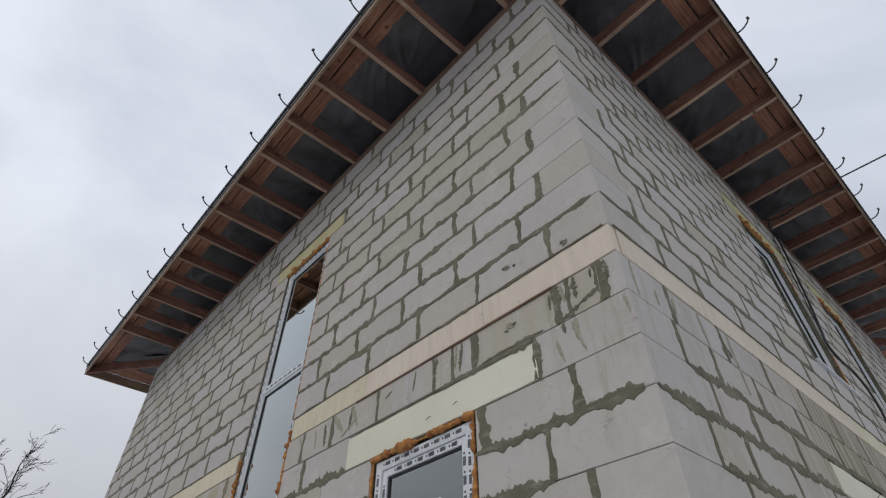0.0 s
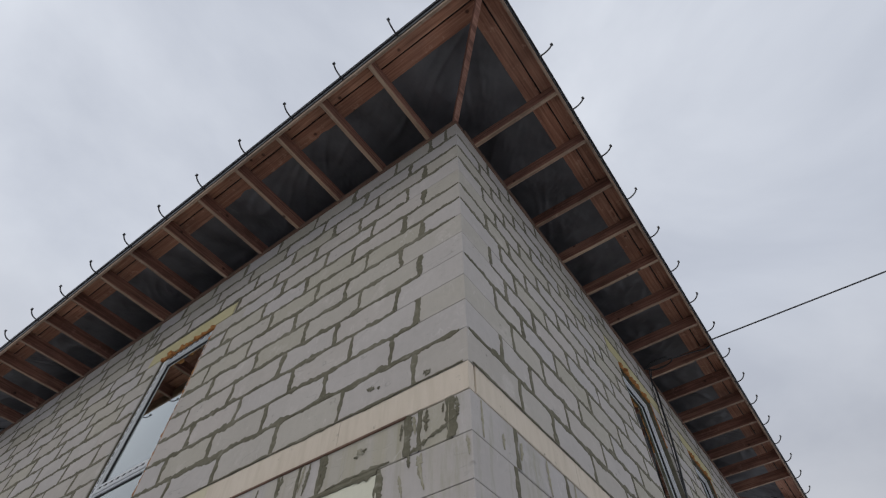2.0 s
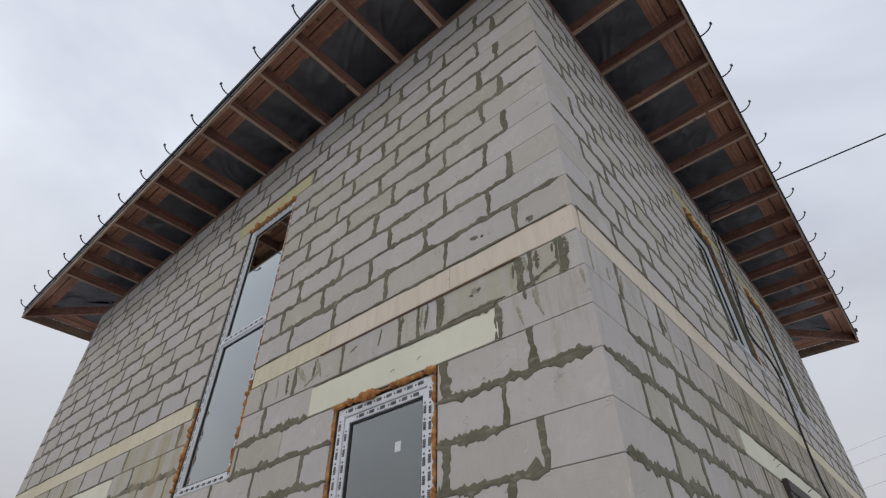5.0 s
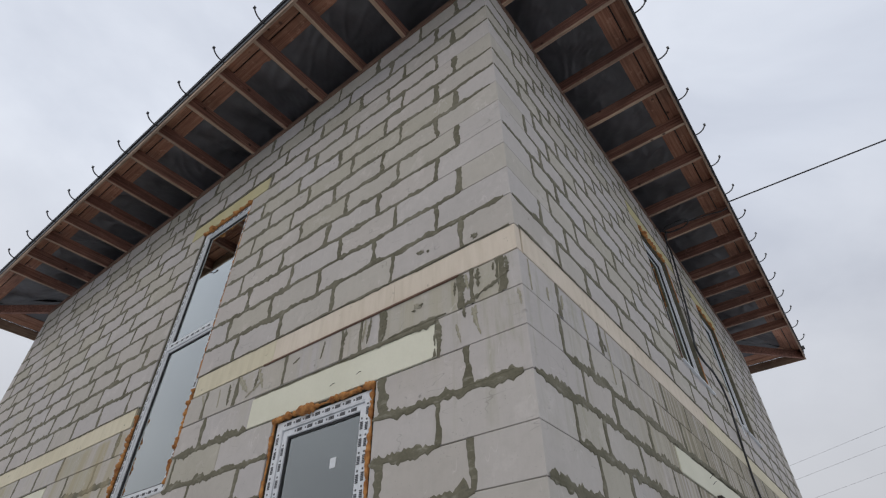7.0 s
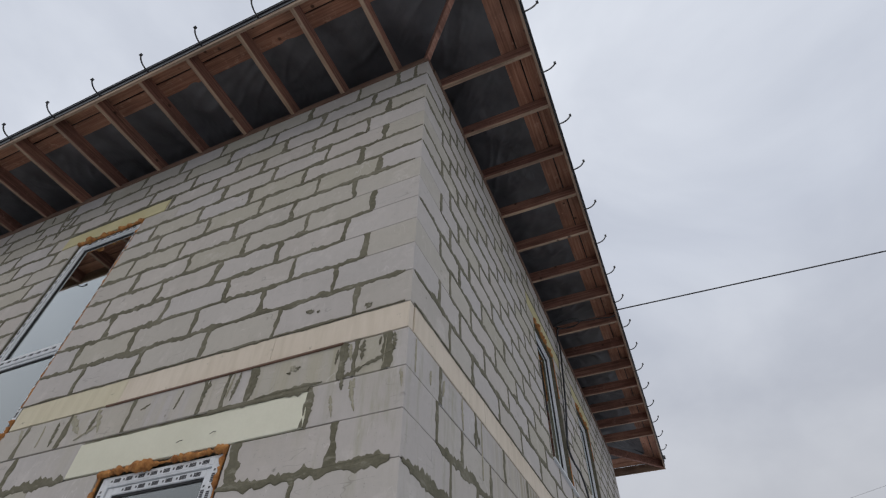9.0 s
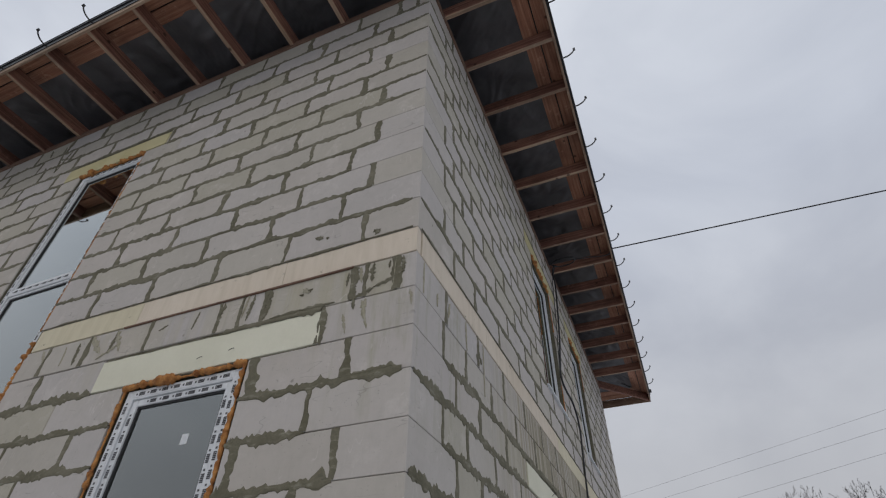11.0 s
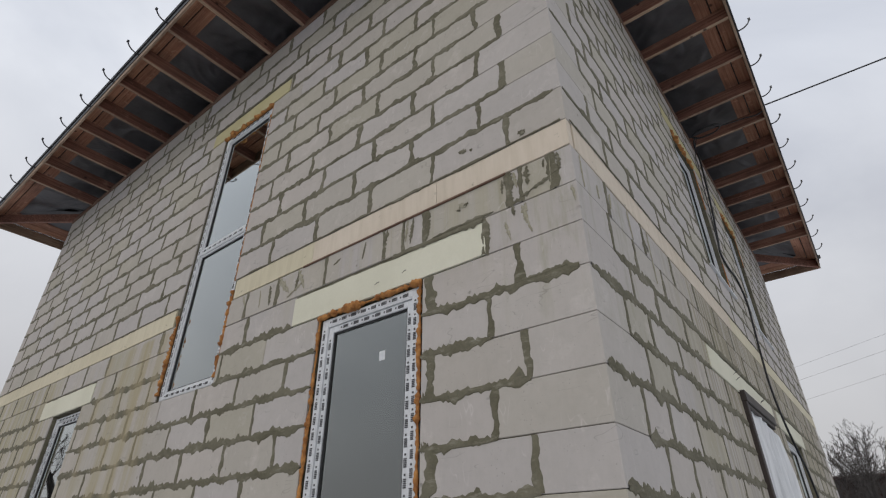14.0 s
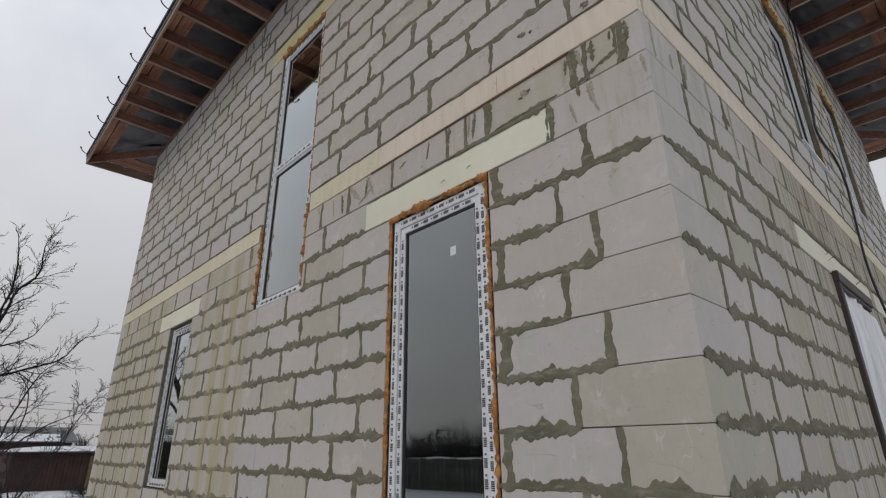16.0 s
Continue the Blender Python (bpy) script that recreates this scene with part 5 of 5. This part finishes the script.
tangle = tree("shrub", "leafless tangled shrub beside a shed", (2.4, 21.5, -0.35), 3.3, 5, (0.25, 0), 0.6, 0.7, trunk_r=0.04, depth=5)
for x, y, turn, size in ((-0.95, 16.2, 1.1, 0.72), (0.15, 18.6, 2.9, 0.8), (-0.55, 13.6, 4.2, 0.55)):
    c = copy_thing(tangle, Matrix.Translation((x, y, -0.35)) @ Matrix.Rotation(turn, 4, "Z"))
    c.scale = (size, size, size)


def birch_limbs(x, y, seed, wide=1.0, tall=11.0, low=3.2):
    """Steep limbs that fan out from the trunk towards a rounded top."""
    rng = random.Random(seed)
    out = []
    for k in range(16):
        a = k * 2.399 + rng.uniform(-0.3, 0.3)
        w = (0.5 if k % 4 == 0 else 1.0) * rng.uniform(0.7, 1.3) * wide
        top = tall - 1.6 * (w / wide) ** 2 * rng.uniform(0.4, 1.0)
        z0 = low + 0.19 * k
        c, s = math.cos(a), math.sin(a)
        out.append((0.08 - 0.003 * k, (x, y, z0), (x + 0.35 * w * c, y + 0.35 * w * s, z0 + 0.30 * (top - z0)), (x + 0.85 * w * c, y + 0.85 * w * s, z0 + 0.65 * (top - z0)), (x + 1.25 * w * c, y + 1.25 * w * s, top)))
    return out


far = limb_tree("birch", "tall bare birch far off beyond the house", (38.0, -8.5, -0.35), birch_limbs(38.0, -8.5, 4, 1.35), 31, [0.16, (38.0, -8.5, -0.4), (38.05, -8.5, 2.0), (38.0, -8.5, 4.0), (38.0, -8.5, 6.0)], 0.0058, 0.035, 0.55, 1.0, 0.46, BIRCH, "far birches", slim=0.45)
for k, (x, y, s) in enumerate(((37.6, -11.2, 0.99), (44.0, -15.5, 1.0), (44.0, 0.6, 0.83))):
    c = copy_thing(far, Matrix.Translation((x, y, -0.35)) @ Matrix.Rotation(1.3 * k + 0.7, 4, "Z"))
    c.scale = (s, s, s)
bushy = limb_tree("willow", "broad bare willow in front of a dark house", (41.0, 0.3, -0.35), birch_limbs(41.0, 0.3, 9, 1.7, 7.9, 1.6), 57, [0.14, (41.0, 0.3, -0.4), (41.0, 0.3, 1.2), (41.0, 0.3, 3.6)], 0.008, 0.05, 0.65, 1.0, 0.44, BIRCH, "far willows")
for k, (x, y, s) in enumerate(((42.0, 2.2, 0.90), (43.5, -2.6, 0.76))):
    c = copy_thing(bushy, Matrix.Translation((x, y, -0.35)) @ Matrix.Rotation(1.9 * k + 0.7, 4, "Z"))
    c.scale = (s, s, s)
wood = tree("far_tree", "bare tree at the far edge of the plot", (-36, 30, -0.35), 5.2, 45, (0, 0), 0.45, 1.2, BARK, 0.09, "trees at the plot's edge", 0.022, 4)
for k in range(14):
    c = copy_thing(wood, Matrix.Translation((-30 - 14 * ((k * 0.618) % 1), -14 + 3.9 * k, -0.35)) @ Matrix.Rotation(k * 2.399, 4, "Z"))
    s = 0.55 + 0.35 * ((k * 0.37) % 1)
    c.scale = (s, s, s)
for k in range(-5, 8):
    c = copy_thing(wood, Matrix.Translation((-14 + 4.1 * k, 62 + 9 * ((k * 0.618) % 1), -0.35)) @ Matrix.Rotation(2.1 * k, 4, "Z"))
    s = 0.75 + 0.25 * ((k * 0.41) % 1)
    c.scale = (s, s, s)
# a dense leafless hedgerow behind the fence
rng = random.Random(91)
bm = bmesh.new()
for k in range(24000):
    if k < 8500:
        x, y, h = rng.uniform(-24.5, -19.5), rng.uniform(-12.0, 44.0), 1.75
    elif k < 12000:
        x, y, h = rng.uniform(-17.0, -1.6), rng.uniform(26.5, 29.5), 2.5
    elif k < 19000:
        x, y = rng.uniform(-26.5, -21.0), rng.uniform(14.0, 36.0)
        h = 2.9 + 1.1 * nz(y * 0.35, 7.0, 1.0) + 0.9 * nz(y * 1.1, x * 0.6, 3.0)
    else:
        x, y, h = rng.uniform(-38.0, -9.0), rng.uniform(55.0, 61.0), 4.0
    h = (h + 0.9 * nz(y * 0.22, x * 0.22 if k >= 8500 else 3.0, 1.0) + 0.5 * nz(y * 0.9, 1.0, 2.0)) * rng.uniform(0.45, 1.12)
    dx, dy = rng.uniform(-0.35, 0.35), rng.uniform(-0.35, 0.35)
    w = rng.uniform(0.010, 0.035) * (1.0 if k < 12000 else 0.55 if k < 19000 else 1.8)
    a, b_, c, d = (bm.verts.new(p) for p in ((x - w, y - w, -0.4), (x + w, y - w, -0.4), (x, y + w, -0.4), (x + dx, y + dy, -0.35 + h)))
    for f in ((a, b_, d), (b_, c, d), (c, a, d)):
        bm.faces.new(f)
tagged(part("hedgerow", bm, BARK), "dense dark leafless hedgerow behind the fence", "hedge", kind="stuff")


# ---- sheds, houses and fence round the garden ----
def snow_slab(parent, x0, x1, y0, y1, z, thick, seed):
    """Snow lying on a roof, rounded at its rim."""
    bm = bmesh.new()
    nx, ny = 24, 10
    v = []
    for a in range(nx + 1):
        col = []
        for b in range(ny + 1):
            e = min(1.0, 4.5 * min(a / nx, 1 - a / nx)) ** 0.5 * min(1.0, 3.0 * min(b / ny, 1 - b / ny)) ** 0.5
            x, y = x0 + (x1 - x0) * a / nx, y0 + (y1 - y0) * b / ny
            col.append(bm.verts.new((x, y, z(x, y) + thick * e * (1 + 0.3 * nz(x * 0.8, y * 0.8, seed)))))
        v.append(col)
    for a in range(nx):
        for b in range(ny):
            bm.faces.new((v[a][b], v[a + 1][b], v[a + 1][b + 1], v[a][b + 1]))
    ob = part("snow", bm, SNOW, parent, "thick rounded snow on the roof")
    for p in ob.data.polygons:
        p.use_smooth = True


def shed(name, label, x0, x1, y0, y1, eave, ridge, wall_mat, end_mat=None, snow=0.3):
    s = empty(name, (0, 0, 0), label=label, category="shed")
    bm = bmesh.new()
    box(bm, (x0, y0 + 0.13, -0.5), (x1, y1, eave))
    body = part("wall", bm, wall_mat, s)
    n = int((x1 - x0) / 0.16)
    w = (x1 - x0) / n
    plank_mesh = None
    for k in range(n):
        if plank_mesh is None:
            bm = bmesh.new()
            box(bm, (0.006, 0.0, -0.5), (w - 0.006, 0.12, eave))
            p = part("plank", bm, wall_mat, body)
            plank_mesh = p.data
        else:
            p = new("plank", plank_mesh)
            p.parent = body
        p.location = (x0 + w * k, y0 - 0.015 * (k % 2), 0)
    if end_mat:
        bm = bmesh.new()
        box(bm, (x0 + (x1 - x0) * 0.34, y0 - 0.08, -0.5), (x0 + (x1 - x0) * 0.6, y0 - 0.02, eave - 0.15))
        part("panel", bm, end_mat, s, "ochre board panel")
    bm = bmesh.new()
    ym = (y0 + y1) / 2
    for ya, yb, za, zb in ((y0 - 0.35, ym, eave, ridge), (y1 + 0.35, ym, eave, ridge)):
        hexa(bm, [(x0 - 0.3, ya, za), (x1 + 0.3, ya, za), (x1 + 0.3, yb, zb), (x0 - 0.3, yb, zb), (x0 - 0.3, ya, za + 0.07), (x1 + 0.3, ya, za + 0.07), (x1 + 0.3, yb, zb + 0.07), (x0 - 0.3, yb, zb + 0.07)])
    part("roof", bm, SLATE, s, "weathered grey sheet roof")
    if snow:
        snow_slab(s, x0 - 0.3, x1 + 0.3, y0 - 0.45, ym + 0.2, lambda x, y: eave + 0.06 + (ridge - eave) * max(0, min(1, (y - y0 + 0.35) / (ym - y0 + 0.35))), snow, x0)
    return s


shed("garden_shed", "low dark wooden shed under thick snow", 1.0, 10.0, 31.0, 36.0, 1.34, 1.42, BRICK_RED, OCHRE, 0.20)
long_shed = shed("long_shed", "long brown shed with snow along its eave", -14.0, 5.2, 43.0, 50.0, 1.95, 2.95, BRICK_RED, None, 0.0)
snow_slab(long_shed, -14.2, 4.6, 42.5, 44.4, lambda x, y: 2.02 + 0.28 * max(0, y - 42.65), 0.16, 4.0)
fence = empty("fence", (-15, 0, -0.35), label="weathered grey board fence across the snowy plot", category="fence")
bm = bmesh.new()
box(bm, (0.03, -12, 0.35), (0.08, 44, 0.43))
box(bm, (0.03, -12, 1.05), (0.08, 44, 1.13))
part("rail", bm, FENCE, fence)
board_mesh = None
for k in range(200):
    if board_mesh is None:
        bm = bmesh.new()
        box(bm, (-0.012, -0.13, -0.1), (0.012, 0.13, 1.30), 0.006)
        b = part("board", bm, FENCE, fence)
        board_mesh = b.data
    else:
        b = new("board", board_mesh)
        b.parent = fence
    b.location = (0.012 * nz(k * 1.7, 2.0, 1.0), -12 + 0.28 * k, 0.06 * nz(k * 3.1, 0.5, 4.0))

# snow mound added for the white strip mirrored in window_1, a low snowy roof
bm = bmesh.new()
rows = []
for k in range(70):
    y = 8 + 30 * k / 69
    top = 0.95 + 0.18 * nz(y * 0.4, 2.0, 6.0)
    rows.append([bm.verts.new((-17.3 + o, y, z + 0.05 * nz(y, o * 2, 3.0))) for o, z in ((-1.6, -0.45), (-0.9, top * 0.6), (-0.3, top), (0.3, top * 0.97), (0.9, top * 0.5), (1.5, -0.45))])
for r0, r1 in zip(rows, rows[1:]):
    for q in range(5):
        bm.faces.new((r0[q], r0[q + 1], r1[q + 1], r1[q]))
ob = tagged(part("snow_bank", bm, SNOW), "long snow mound behind the board fence, standing in for a low snowy roof", "snow bank")
for p in ob.data.polygons:
    p.use_smooth = True

# the neighbours' dark brown house beyond the birches
house = empty("neighbour_house", (50, 1, -0.35), label="dark brown boarded house beyond the bare birches", category="house")
bm = bmesh.new()
box(bm, (-3.9, -17, 0), (4, 17, 6.1))
body = part("wall", bm, BRICK_RED, house)
bm = bmesh.new()
box(bm, (0.0, 0.004, 0.0), (0.05, 0.146, 6.2))
plank = part("plank", bm, BRICK_RED, body)
plank.location = (-3.96, -17, 0)
for k in range(1, 226):
    p = new("plank", plank.data)
    p.parent = body
    p.location = (-3.96 - 0.012 * (k % 2), -17 + 0.15 * k, 0)
bm = bmesh.new()
for x0, x1 in ((-4.5, 0.0), (4.5, 0.0)):
    hexa(bm, [(x0, -17.6, 6.25), (x0, 17.6, 6.25), (x1, 17.6, 6.75), (x1, -17.6, 6.75), (x0, -17.6, 6.4), (x0, 17.6, 6.4), (x1, 17.6, 6.9), (x1, -17.6, 6.9)])
part("roof", bm, BRICK_RED, house, "low brown sheet roof")

# tie wires left sticking out of the lintel board, and nails
for u, z in ((1.20, 3.045), (1.44, 3.035)):
    bm = bmesh.new()
    tube(bm, [(0.0, u, z), (-0.02, u - 0.004, z - 0.012), (-0.03, u + 0.01, z - 0.03)], 0.0022, 4)
    part("tie_wire", bm, METAL, WALL["w"], "stub of bent tie wire")
for u, z in ((3.0, 2.84), (3.05, 2.80), (4.05, 2.79), (4.1, 2.81)):
    bm = bmesh.new()
    tube(bm, [(u, 0.0, z), (u - 0.03, -0.03, z + 0.012), (u - 0.07, -0.05, z + 0.006)], 0.0025, 4)
    part("tie_wire", bm, METAL, WALL["s"], "stub of bent tie wire")

bm = bmesh.new()
for u, z, a in ((1.06, 3.30, 0.028), (1.10, 3.265, 0.022), (1.02, 3.26, 0.018)):
    ring = [bm.verts.new((u + a * (1 + 0.4 * nz(k, u, 2.0)) * math.cos(k * 0.524), -0.002, z + 1.3 * a * math.sin(k * 0.524))) for k in range(12)]
    c = bm.verts.new((u, -0.005, z))
    for k in range(12):
        bm.faces.new((ring[k], ring[(k + 1) % 12], c))
part("mortar_smudge", bm, MORTAR, WALL["s"], "dark mortar smudge on a block", kind="stuff")


# ---- the blocks, one by one ----
MESHES = {}


def place_block(side, p, q, z0, z1):
    key = (side, round(q - p, 2), round(z1 - z0, 3))
    if key not in MESHES:
        bm = bmesh.new()
        block_mesh(bm, side, 0, 0, q - p, z1 - z0)
        bmesh.ops.recalc_face_normals(bm, faces=bm.faces)
        me = bpy.data.meshes.new("block")
        bm.to_mesh(me)
        bm.free()
        me.materials.append(BLOCK)
        MESHES[key] = me
    ob = new("block", MESHES[key])
    ob.parent = WALL[side]
    proud = 0.0025 * nz(p * 9, z0 * 7, 2.0)
    ob.location = at(side, p, proud, z0)


for side in "ws":
    bm = bmesh.new()
    near = sorted(PIECES[side], key=lambda b: b[0])[:270]
    limit = near[-1][0]
    for p, q, z0, z1 in PIECES[side]:
        if p <= limit:
            place_block(side, p, q, z0, z1)
        else:
            block_mesh(bm, side, p, z0, q - p, z1 - z0)
    part("block_rows", bm, BLOCK, WALL[side], kind="stuff")
for i, (z0, z1) in enumerate(COURSES):
    bm = bmesh.new()
    corner_block(bm, CORNER[i][0], CORNER[i][1], z0, z1)
    part("block", bm, BLOCK, WALL["w"])
